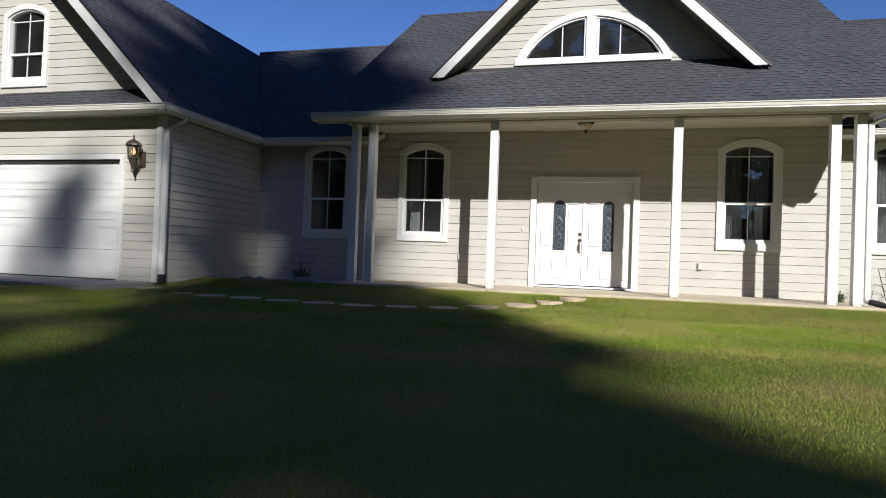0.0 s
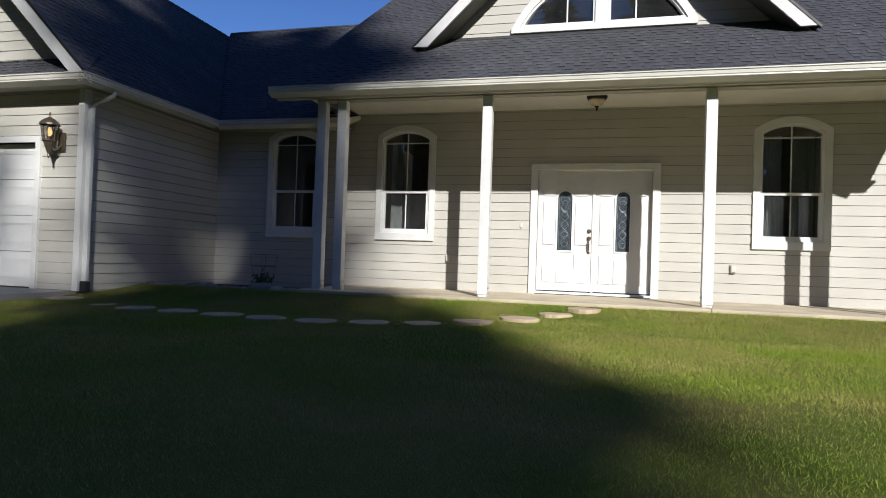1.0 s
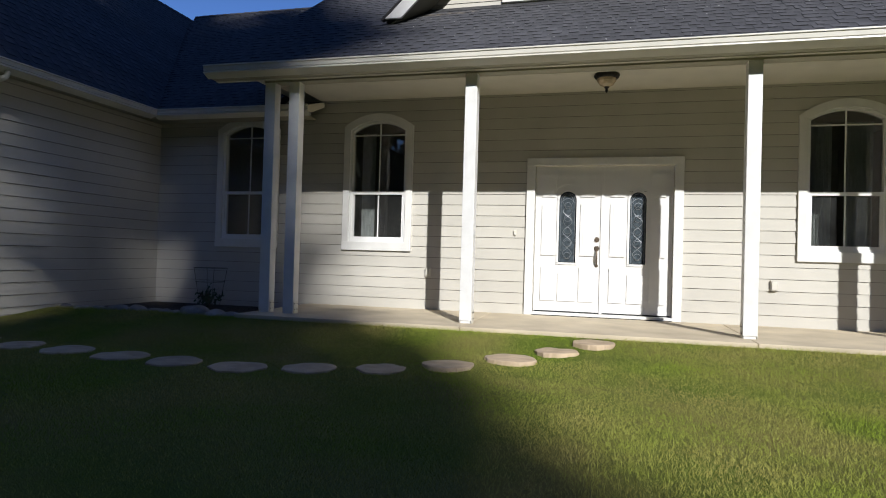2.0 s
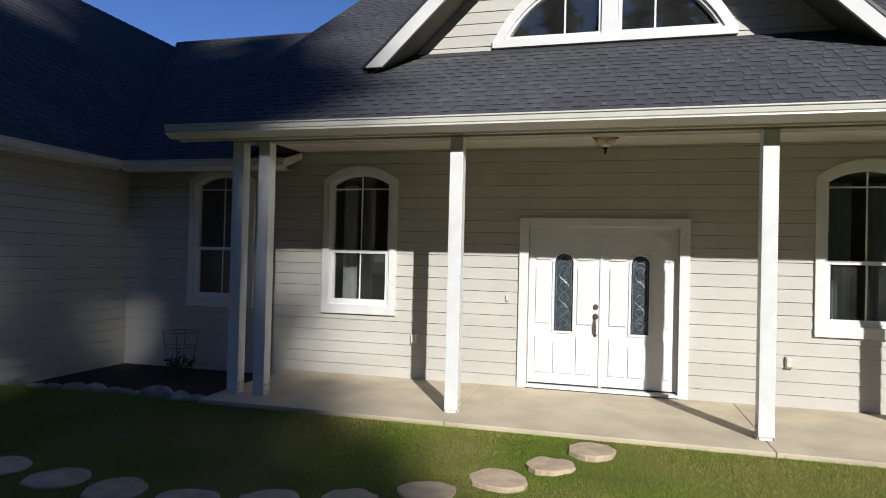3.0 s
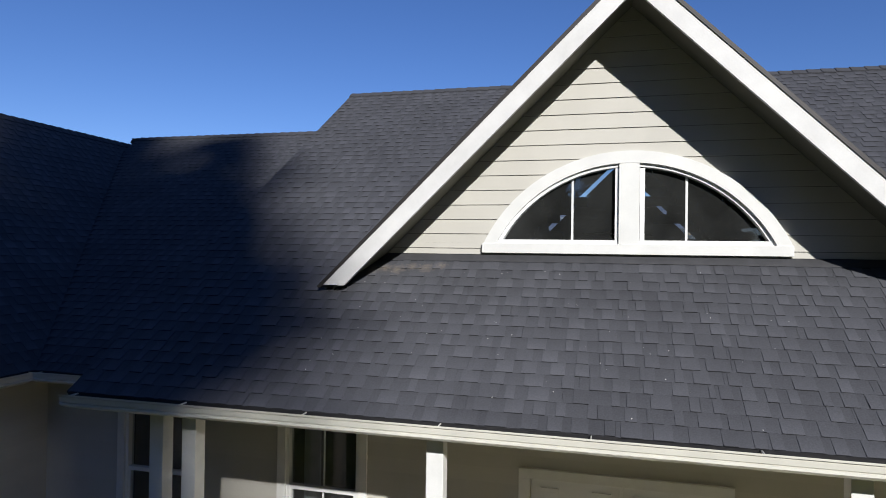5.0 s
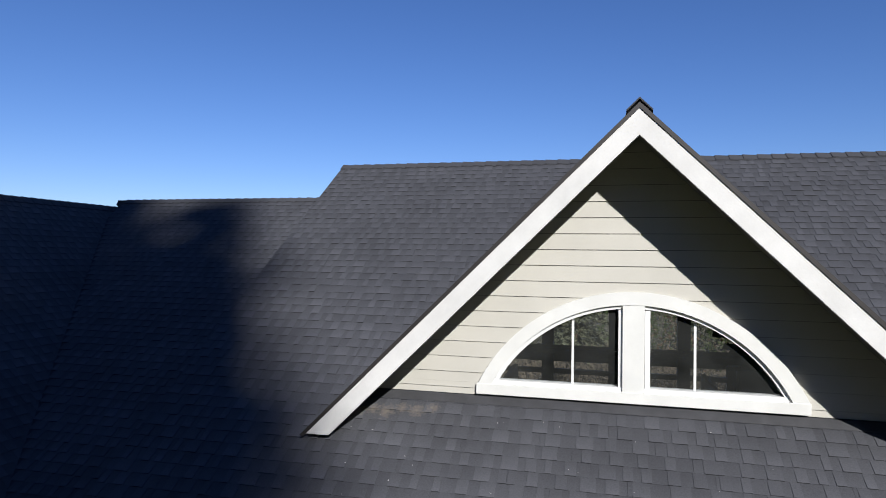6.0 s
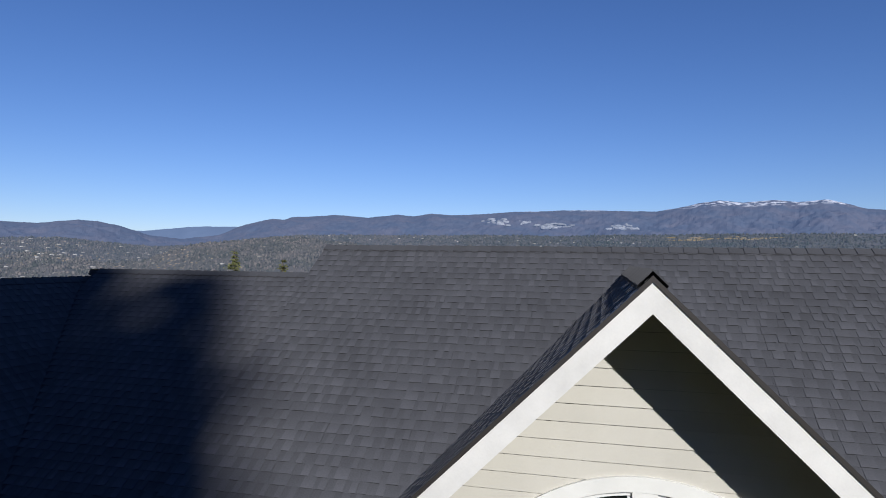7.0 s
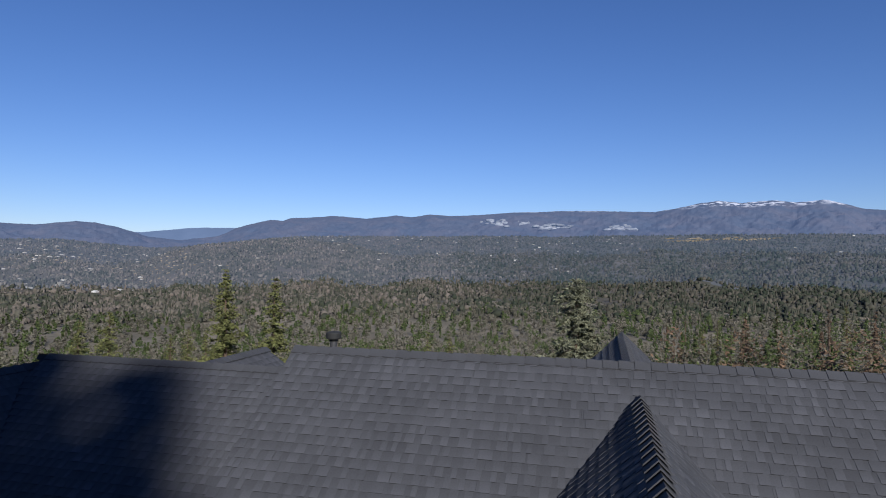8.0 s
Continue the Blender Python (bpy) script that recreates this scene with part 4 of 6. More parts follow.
for s, x in ((-1, -0.555), (1, 0.53)):
    top = HALF_ZC + math.sqrt((HALF_R0 - 0.03) ** 2 - x * x)
    part("muntin", boxed(x - 0.011, x + 0.011, 0.03, 0.05, HALF_BASE + 0.14, top), VINYL, hw)
    pts = [p for p in arch_points(0, HALF_ZC, HALF_R0 - 0.03, 1.262, 40) if p[0] * s > 0.1]
    pts = [(s * 0.1, HALF_ZC + HALF_R0 - 0.033)] + sorted(pts, key=lambda p: p[0] * s)
    part("pane", pane(bmesh.new(), [(s * 0.1, HALF_BASE + 0.13)] + pts + [(s * 1.263, HALF_BASE + 0.13)], 0.04), GLASS, hw)
    inner = boxed(*sorted((s * 0.095, s * 0.14)), -0.015, 0.08, HALF_BASE + 0.14, HALF_ZC + HALF_R0 - 0.05)
    part("inner_stile", inner, VINYL, hw)

# ---- front door ----
door = thing("door_1", (DOOR_X, 0, 0), "white double front door with leaded oval-top glass", "door", kind="structure")
for s in (-1, 1):
    a, b = sorted((DOOR_X + s * 1.015, DOOR_X + s * 0.9))
    part("side_casing", boxed(a, b, -0.045, 0.02, 0.0, 2.04, bevel=0.005), WHITE, door)
    a, b = sorted((DOOR_X + s * 0.93, DOOR_X + s * 0.9))
    part("jamb", boxed(a, b, -0.02, 0.16, 0.0, 2.05), CREAM, door)
part("head_casing", boxed(DOOR_X - 1.015, DOOR_X + 1.015, -0.048, 0.02, 2.04, 2.14, bevel=0.005), WHITE, door)
part("head_jamb", boxed(DOOR_X - 0.9, DOOR_X + 0.9, -0.02, 0.16, 2.035, 2.08), CREAM, door)
part("threshold", boxed(DOOR_X - 0.9, DOOR_X + 0.9, -0.06, 0.16, 0.01, 0.045, bevel=0.006), VINYL, door)
part("sill_gasket", boxed(DOOR_X - 0.9, DOOR_X + 0.9, -0.055, 0.15, 0.0, 0.0105), BLACK, door)
part("door_sweep", boxed(DOOR_X - 0.885, DOOR_X + 0.885, 0.05, 0.1, 0.044, 0.062), BLACK, door)
DY = 0.06


def raised(bm, x0, x1, z0, z1):
    """A raised panel inside a moulded groove."""
    for d, o in ((0.0, 0.016), (0.018, 0.003), (0.04, 0.018)):
        box(bm, x0 + d, x1 - d, DY - o, DY + 0.01, z0 + d, z1 - d)
    return bm


for s in (-1, 1):
    x0, x1 = sorted((DOOR_X + s * 0.012, DOOR_X + s * 0.896))
    mid = (x0 + x1) / 2
    bm = bmesh.new()
    gx0, gx1, gz0, gz1 = mid - 0.115, mid + 0.115, 0.72, 1.58
    gx0 += 0.01 * s
    box(bm, x0, gx0, DY, DY + 0.045, 0.045, 2.035)
    box(bm, gx1, x1, DY, DY + 0.045, 0.045, 2.035)
    box(bm, gx0, gx1, DY, DY + 0.045, 0.045, gz0)
    box(bm, gx0, gx1, DY, DY + 0.045, 1.7, 2.035)
    n = 12
    gm, gr = (gx0 + gx1) / 2, (gx1 - gx0) / 2
    for k in range(n):
        for sg in (-1, 1):
            a0, a1 = math.pi / 2 * k / n, math.pi / 2 * (k + 1) / n
            xo = gm + sg * gr * math.cos((a0 + a1) / 2)
            z0, z1 = gz1 + (gr) * math.sin(a0), gz1 + gr * math.sin(a1)
            aa, bb = sorted((xo, gm + sg * gr))
            if bb - aa > 0.0005:
                box(bm, aa, bb, DY, DY + 0.045, z0, z1)
    leaf = part("door_leaf", bm, DOORWHITE, door)
    pan = bmesh.new()
    raised(pan, x0 + 0.09, gx0 - 0.05, 0.82, 1.52)
    raised(pan, gx1 + 0.05, x1 - 0.09, 0.82, 1.52)
    raised(pan, x0 + 0.09, mid - 0.16, 0.2, 0.66)
    raised(pan, mid + 0.16, x1 - 0.09, 0.2, 0.66)
    raised(pan, mid - 0.12, mid + 0.12, 0.2, 0.58)
    raised(pan, x0 + 0.09, x0 + 0.28, 1.62, 1.93)
    raised(pan, x1 - 0.28, x1 - 0.09, 1.62, 1.93)
    arc_band(pan, gm, gz1 + 0.02, gr + 0.07, gr + 0.1, 0.19, DY - 0.01, DY + 0.01, 20)
    part("panel_moulding", pan, DOORWHITE, leaf)
    ring = bmesh.new()
    arc_band(ring, gm, gz1, gr - 0.005, gr + 0.022, gr + 0.0219, DY - 0.014, DY + 0.01, 20, xlim0=gr - 0.005)
    for sg in (-1, 1):
        a, b = sorted((gm + sg * (gr - 0.005), gm + sg * (gr + 0.022)))
        box(ring, a, b, DY - 0.014, DY + 0.01, gz0, gz1)
    box(ring, gx0 - 0.022, gx1 + 0.022, DY - 0.014, DY + 0.01, gz0 - 0.022, gz0 + 0.005)
    part("glass_moulding", ring, DOORWHITE, leaf)
    outline = [(gx0, gz0), (gx1, gz0)] + [(gm + gr * math.cos(math.pi * k / 16), gz1 + gr * math.sin(math.pi * k / 16)) for k in range(17)]
    part("leaded_pane", pane(bmesh.new(), outline, DY + 0.02, LEADED), LEADED, leaf, "dark leaded glass")
    came = bmesh.new()

    def scroll(f, n=16):
        tube(came, [(gm + f(i / n)[0], DY + 0.016, f(i / n)[1]) for i in range(n + 1)], 0.0042, 4)

    for sg in (-1, 1):
        scroll(lambda q: (sg * gr * 0.78, gz0 + 0.02 + q * (gz1 - gz0)))
        scroll(lambda q: (sg * 0.06 * math.sin(q * math.pi * 5), gz0 + 0.06 + q * 0.72), 40)
        scroll(lambda q: (sg * (0.02 + 0.05 * math.sin(q * math.pi)), gz1 - 0.1 + 0.18 * q))
        scroll(lambda q: (sg * gr * 0.7 * q, gz1 + 0.02 - 0.05 * q * q))
    scroll(lambda q: (gr * 0.78 * math.cos(q * math.pi), gz1 + gr * 0.78 * math.sin(q * math.pi)))
    for q in range(5):
        z = gz0 + 0.1 + q * 0.17
        scroll(lambda k: (0.045 * math.cos(k * math.tau), z + 0.045 * math.sin(k * math.tau)))
    part("lead_came", came, LEAD, leaf)
part("astragal", boxed(DOOR_X - 0.02, DOOR_X + 0.02, DY - 0.018, DY + 0.01, 0.05, 2.03, bevel=0.004), DOORWHITE, door)
hx = DOOR_X - 0.065
lock = bmesh.new()
for z, r in ((1.045, 0.034), (0.925, 0.036)):
    tube(lock, [(hx, DY, z), (hx, DY - 0.016, z), (hx, DY - 0.03, z)], r, 16, [1, 1, 0.55])
part("deadbolt", lock, BRONZE, door, "dark bronze lock roses")
grip = tube(bmesh.new(), [(hx, DY - 0.002, 0.9), (hx, DY - 0.045, 0.88), (hx, DY - 0.055, 0.82), (hx, DY - 0.05, 0.75), (hx, DY - 0.02, 0.705), (hx, DY - 0.002, 0.695)], 0.012, 8, [1.6, 0.9, 1.1, 1.1, 0.8, 2.0])
part("door_handle", grip, BRONZE, door, "dark bronze thumb-latch handle")

# ---- garage door ----
gd = thing("garage_door", (-10.37, GARAGE_Y, -0.1), "white panelled sectional garage door, closed", "garage door", kind="structure")
x0, x1, zt = GDOOR
gy = GARAGE_Y + 0.07
for k in range(4):
    h = (zt + 0.1) / 4
    z = -0.1 + k * h
    bm = boxed(x0 + 0.02, x1 - 0.02, gy, gy + 0.05, z + 0.003, z + h - 0.003, bevel=0.006)
    sec = part("door_section", bm, DOORWHITE, gd)
    ribs = bmesh.new()
    for j in range(3):
        zz = z + h * (0.25 + 0.25 * j)
        if j != 1:
            for o in (-0.018, 0.0, 0.018):
                box(ribs, x0 + 0.03, x1 - 0.03, gy - 0.006, gy + 0.001, zz + o - 0.004, zz + o + 0.004)
    part("moulded_rib", ribs, DOORWHITE, sec)
part("bottom_seal", boxed(x0 + 0.02, x1 - 0.02, gy - 0.004, gy + 0.04, -0.104, -0.085), BLACK, gd)
for a, b in ((x0 - 0.09, x0), (x1, x1 + 0.09)):
    part("side_casing", boxed(a, b, GARAGE_Y - 0.045, GARAGE_Y + 0.07, -0.1, zt, bevel=0.005), WHITE, gd)
part("head_casing", boxed(x0 - 0.09, x1 + 0.09, GARAGE_Y - 0.048, GARAGE_Y + 0.07, zt, zt + 0.09, bevel=0.005), WHITE, gd)

# corner boards
bm = bmesh.new()
box(bm, GARAGE_X - 0.05, GARAGE_X + 0.05, GARAGE_Y - 0.045, GARAGE_Y - 0.02, -0.1, 2.75)
box(bm, GARAGE_X + 0.02, GARAGE_X + 0.05, GARAGE_Y - 0.02, GARAGE_Y + 0.08, -0.1, 2.75)
tagged(part("trim_corner_garage", bm, WHITE), "white corner board on the garage", "corner board", kind="structure")

# ---- rooms behind the windows ----
def inside(name, a, mat, label, category="wall"):
    tagged(part(name, boxed(*a), mat), label, category, kind="structure")


inside("floor_inside", (-13.5, 8.4, 0.17, 10.25, -0.12, -0.02), ROOMFLOOR, "brown wooden floor inside the house", "floor")
inside("wall_inside_west", (-6.9, -2.5, 4.2, 4.3, -0.02, 2.9), ROOM, "plain wall of a dim room")
inside("wall_inside_west_divider", (-4.35, -4.25, 0.17, 4.2, -0.02, 2.9), ROOM, "plain dividing wall of a dim room")
inside("wall_inside_west_end", (-7.0, -6.9, 0.17, 4.3, -0.02, 2.9), ROOM, "plain end wall of a dim room")
inside("ceiling_inside_west", (-6.9, -2.5, 0.17, 4.3, 2.9, 2.95), ROOM, "plain ceiling of a dim room", "ceiling")
inside("wall_inside_hall_west", (-2.5, -2.4, 0.17, 10.2, -0.02, 2.9), ROOM, "plain side wall of the hall")
inside("wall_inside_hall_east", (2.0, 2.1, 0.17, 10.2, -0.02, 2.9), ROOM, "plain side wall of the hall")
inside("wall_inside_east_divider", (4.05, 4.15, 0.17, 4.2, -0.02, 2.9), ROOM, "plain dividing wall of a dim room")
inside("wall_inside_east", (2.1, 8.4, 4.2, 4.3, -0.02, 2.9), ROOM, "plain wall of a dim room")
inside("ceiling_inside_east", (2.1, 8.4, 0.17, 4.3, 2.9, 2.95), ROOM, "plain ceiling of a dim room", "ceiling")
inside("wall_rear_west", (-13.76, -3.4, 10.3, 10.46, -0.1, 3.0), SIDING, "plain cream outer wall")
inside("wall_rear_east", (2.8, 8.6, 10.3, 10.46, -0.1, 3.0), SIDING, "plain cream outer wall")
tagged(part("wall_rear_head", prism(bmesh.new(), [(-2.0, 10.3, 4.6), (2.0, 10.3, 4.6), (0, 10.3, 6.6)], (0, 0.16, 0)), SIDING), "plain cream wall over the tall rear windows", "wall", kind="structure")


def rear_frame():
    w = thing("window_7", (-0.2, 10.3, 0), "tall dark-framed rear windows across the hall", "window", kind="structure")
    for x in (-3.3, -1.66, 0.0, 1.63, 2.75):
        part("mullion", boxed(x - 0.15, x + 0.15, 10.3, 10.46, -0.02, 4.6 if abs(x) < 2 else 3.1), DARKWOOD, w)
    part("transom", boxed(-3.3, 2.75, 10.32, 10.44, -0.06, 0.06), DARKWOOD, w)
    part("transom", boxed(-3.3, 2.75, 10.32, 10.44, 2.69, 2.81), DARKWOOD, w)
    part("transom", boxed(-2.0, 2.0, 10.32, 10.44, 4.48, 4.6), DARKWOOD, w)


def ceiling_fan():
    c = Vector((0.0, 6.6, 4.75))
    fan = thing("ceiling_fan", c, "dark ceiling fan seen through the gable window", "ceiling fan")
    part("rod", tube(bmesh.new(), [c + Vector((0, 0, 0.1)), c + Vector((0, 0, 1.4))], 0.02), IRON, fan)
    part("motor", lathe(bmesh.new(), c, [(0.05, 0.12), (0.14, 0.08), (0.15, -0.02), (0.1, -0.08), (0.05, -0.1)]), IRON, fan)
    for k in range(5):
        a = k * math.tau / 5 + 0.3
        m = Matrix.Translation(c) @ Matrix.Rotation(a, 4, "Z") @ Matrix.Rotation(0.2, 4, "X")
        bm = boxed(0.18, 0.7, -0.07, 0.07, 0.0, 0.012, bevel=0.004)
        bm.transform(m)
        part("blade", bm, DARKWOOD, fan)


ceiling_fan()
rear_frame()


def curtain(x0, x1, y, z0, z1, label, amp=0.03):
    n, bm = 40, bmesh.new()
    rows = []
    for z in (z0, z1):
        rows.append([bm.verts.new((x0 + (x1 - x0) * i / n, y + amp * math.sin(i * 1.25) + 0.3 * amp * math.sin(i * 0.7 + z), z)) for i in range(n + 1)])
    for i in range(n):
        bm.faces.new((rows[0][i], rows[0][i + 1], rows[1][i + 1], rows[1][i]))
    bmesh.ops.solidify(bm, geom=bm.faces[:], thickness=0.006)
    ob = part("curtain", bm, CURTAIN)
    tagged(ob, label, "curtain", "curtains")


curtain(2.42, 2.76, 0.3, 0.9, 2.6, "pale drape hanging behind a porch window")
curtain(2.92, 3.22, 0.3, 0.9, 2.6, "pale drape hanging behind a porch window")
curtain(-3.62, -3.4, 0.32, 0.9, 2.6, "pale drape hanging behind a porch window")
curtain(4.82, 5.22, 0.2, 0.9, 2.6, "pale drape hanging behind a bright window")
curtain(5.27, 5.67, 0.2, 0.9, 2.6, "pale drape hanging behind a bright window")

for ob in bpy.data.objects:
    if ob.name.split(".")[0] == "pane":
        ob.visible_shadow = False

# ---- stepping stones ----
def stepping_stone(x, y, r, seed, high, squash=1.0):
    rng = random.Random(seed)
    n, bm = 34, bmesh.new()
    rough_edge = [rng.uniform(-1, 1) for _ in range(n)]
    ph = [rng.uniform(0, math.tau) for _ in range(4)]
    z = lawn_z(x, y)
    rings = []
    for k, (rr, h) in enumerate(((0.99, -0.08), (1.0, high - 0.012), (0.988, high - 0.004), (0.95, high), (0.5, high + 0.001))):
        ring = []
        for i in range(n):
            a = i * math.tau / n + 0.06 * math.sin(3 * i + ph[3])
            rough = 0.022 * rough_edge[i] * (1.4 if k < 2 else 0.8)
            w = r * rr * (1 + rough) * (1 + 0.05 * math.sin(2 * a + ph[0]) + 0.04 * math.sin(3 * a + ph[1]) + 0.025 * math.sin(7 * a + ph[2]))
            ring.append(bm.verts.new((x + w * math.cos(a), y + squash * w * math.sin(a), z + h + 0.002 * math.sin(5 * a + ph[3]))))
        rings.append(ring)
    for a, b in zip(rings, rings[1:]):
        for i in range(n):
            bm.faces.new((a[i], a[(i + 1) % n], b[(i + 1) % n], b[i]))
    bm.faces.new(rings[-1])
    ob = part("stepping_stone", bm, STONE)
    tagged(ob, "round tan log-slice stepping stone set in the lawn", "stepping stone", "stepping stones")


STONES = [(-0.07, -2.22, 0.215), (-0.405, -2.59, 0.2), (-0.785, -2.95, 0.23), (-1.28, -3.31, 0.22), (-1.8, -3.59, 0.225), (-2.37, -3.79, 0.23), (-2.94, -3.97, 0.24), (-3.58, -3.94, 0.24), (-4.18, -3.89, 0.24), (-4.84, -3.82, 0.24), (-5.47, -3.79, 0.24), (-6.2, -3.64, 0.24), (-6.85, -3.55, 0.23)]
for i, (x, y, r) in enumerate(STONES):
    stepping_stone(x, y, r, 40 + i, 0.022 if i == 0 else 0.024 if i < 4 else 0.014)


# ---- trees ----
def conifer(name, x, y, z, height, spread, mat, label, seed, density=1.0, bare=0.1, droop=0.25, shape=0.75, leaf=1.0, tilt=0.02):
    """A tapered trunk, whorls of limbs and many small needle sprays."""
    rng = random.Random(seed)
    t = thing(name, (x, y, z), label, "tree", "trees")
    base = Vector((x, y, z))
    lean = Vector((rng.uniform(-tilt, tilt), rng.uniform(-tilt, tilt), 1))
    r0 = 0.016 * height + 0.05
    tr = tube(bmesh.new(), [base + lean * height * q for q in (0, 0.05, 0.3, 0.6, 0.85, 1.0)], r0, 8, [1.3, 1, 0.8, 0.5, 0.22, 0.04])
    part("trunk", tr, BARK, t)
    verts, faces = [], []
    limbs = bmesh.new()
    levels = int(height * 1.6 * density) + 6
    for k in range(levels):
        q = bare + (1 - bare) * (k + rng.uniform(-0.3, 0.3)) / levels
        q = min(max(q, bare), 0.985)
        reach = spread * (1 - (q - bare) / (1 - bare)) ** shape * rng.uniform(0.6, 1.1) + 0.12
        for j in range(rng.randint(3, 5)):
            a = rng.uniform(0, math.tau)
            rr = reach * rng.uniform(0.55, 1.1)
            p0 = base + lean * height * q
            d = Vector((math.cos(a), math.sin(a), -droop + rng.uniform(-0.1, 0.25)))
            tip = p0 + d * rr
            tube(limbs, [p0, p0 + d * rr * 0.6, tip], 0.008 + 0.004 * rr, 4, [1, 0.7, 0.2])
            m = max(4, int(rr * 7 * density))
            for i in range(m):
                f = 0.2 + 0.85 * (i + rng.random()) / m
                c = p0 + d * rr * f + Vector((rng.gauss(0, 0.1), rng.gauss(0, 0.1), rng.gauss(0, 0.06))) * (0.6 + rr * 0.5)
                s = leaf * (0.1 + 0.05 * rr) * rng.uniform(0.7, 1.5)
                for _ in range(2):
                    v1 = Vector((rng.gauss(0, 1), rng.gauss(0, 1), rng.gauss(0, 0.5))).normalized() * s * 1.6
                    v2 = Vector((rng.gauss(0, 1), rng.gauss(0, 1), rng.gauss(0, 0.6))).normalized() * s * 0.7
                    n0 = len(verts)
                    verts += [c - v1 - v2 * 0.3, c - v1 * 0.2 + v2, c + v1, c - v2 * 0.8]
                    faces.append((n0, n0 + 1, n0 + 2, n0 + 3))
    part("limb", limbs, BARK, t)["kind"] = "stuff"
    part("crown", raw("crown", verts, faces, mat), mat, t)["kind"] = "stuff"
    return t


# two young conifers and others behind the house
def ground_at(x, y):
    return land_z(x, y) - 0.2


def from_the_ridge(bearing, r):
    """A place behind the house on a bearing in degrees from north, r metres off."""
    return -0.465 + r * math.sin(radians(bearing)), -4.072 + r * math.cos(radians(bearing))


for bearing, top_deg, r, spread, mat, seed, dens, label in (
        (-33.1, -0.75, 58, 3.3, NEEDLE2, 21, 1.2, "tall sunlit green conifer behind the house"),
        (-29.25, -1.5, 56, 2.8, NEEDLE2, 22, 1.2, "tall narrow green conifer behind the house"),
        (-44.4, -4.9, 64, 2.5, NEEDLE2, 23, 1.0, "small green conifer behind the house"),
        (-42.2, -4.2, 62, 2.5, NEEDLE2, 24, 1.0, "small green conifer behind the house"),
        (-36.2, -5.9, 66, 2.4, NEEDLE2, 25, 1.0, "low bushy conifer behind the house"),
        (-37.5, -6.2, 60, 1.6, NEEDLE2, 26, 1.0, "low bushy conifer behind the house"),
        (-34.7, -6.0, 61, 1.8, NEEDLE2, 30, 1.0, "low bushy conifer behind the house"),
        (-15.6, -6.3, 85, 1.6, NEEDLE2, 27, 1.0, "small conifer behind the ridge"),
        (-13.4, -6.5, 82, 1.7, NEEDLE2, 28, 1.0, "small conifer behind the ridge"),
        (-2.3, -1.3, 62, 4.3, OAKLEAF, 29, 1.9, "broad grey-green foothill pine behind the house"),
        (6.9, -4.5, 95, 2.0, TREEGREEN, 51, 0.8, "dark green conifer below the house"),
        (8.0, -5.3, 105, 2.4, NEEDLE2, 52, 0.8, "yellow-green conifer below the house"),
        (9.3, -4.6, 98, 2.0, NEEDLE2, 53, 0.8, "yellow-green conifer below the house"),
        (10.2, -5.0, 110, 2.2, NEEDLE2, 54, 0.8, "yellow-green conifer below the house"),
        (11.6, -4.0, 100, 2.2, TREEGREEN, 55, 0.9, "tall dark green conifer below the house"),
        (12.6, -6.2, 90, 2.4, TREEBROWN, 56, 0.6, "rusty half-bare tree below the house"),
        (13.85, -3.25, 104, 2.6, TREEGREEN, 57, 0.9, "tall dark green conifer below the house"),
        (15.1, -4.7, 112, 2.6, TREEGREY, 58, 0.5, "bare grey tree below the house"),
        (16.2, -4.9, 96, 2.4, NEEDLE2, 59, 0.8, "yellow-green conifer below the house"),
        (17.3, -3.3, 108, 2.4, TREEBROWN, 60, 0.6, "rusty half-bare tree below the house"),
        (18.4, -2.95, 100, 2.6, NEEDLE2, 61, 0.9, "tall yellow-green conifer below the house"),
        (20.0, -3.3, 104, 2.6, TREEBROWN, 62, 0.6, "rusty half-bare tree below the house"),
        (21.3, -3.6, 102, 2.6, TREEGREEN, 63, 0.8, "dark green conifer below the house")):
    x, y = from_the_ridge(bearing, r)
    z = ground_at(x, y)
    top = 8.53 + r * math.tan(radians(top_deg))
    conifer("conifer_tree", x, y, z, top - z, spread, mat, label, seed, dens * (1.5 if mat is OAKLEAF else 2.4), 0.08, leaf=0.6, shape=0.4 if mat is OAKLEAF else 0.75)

# pines across the lawn, whose shade lies over the grass and the west of the house
SIDE, AWAY = Vector((0.878, 0.4785, 0)), Vector((0.4785, -0.878, 0))


def shade_pine(a, d, top_b, spread, seed, density=2.0, bare=0.12, shape=0.5, leaf=1.4, label="tall dark pine out of view, placed for its shade"):
    """A pine at a along the shade's cross direction and d towards the sun, as high as its shade reaches."""
    p = SIDE * a + AWAY * d
    z = land_z(p.x, p.y) - 0.1
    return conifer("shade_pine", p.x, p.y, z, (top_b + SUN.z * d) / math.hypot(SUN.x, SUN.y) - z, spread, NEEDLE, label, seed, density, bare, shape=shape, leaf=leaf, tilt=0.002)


shade_pine(-4.55, 70, 10.4, 1.85, 31, 0.72, 0.83, 0.4)
shade_pine(-4.1, 71, 6.4, 1.15, 44, 0.7, 0.93, 0.5)
shade_pine(-6.8, 74, 11.4, 2.4, 38, 0.8, 0.83, 0.33)
shade_pine(-5.0, 66, 3.2, 2.9, 42, 0.6, 0.82, 0.45)
shade_pine(-6.7, 68, 3.0, 1.9, 43, 0.3, 0.86, 0.25)
shade_pine(-9.4, 68, 2.6, 2.2, 32, 0.4, 0.83, 0.3)
shade_pine(-3.75, 58, -1.2, 2.6, 37, 1.5, 0.12, 0.28)
shade_pine(-5.9, 60, -2.5, 2.6, 41, 1.6, 0.12, 0.25)
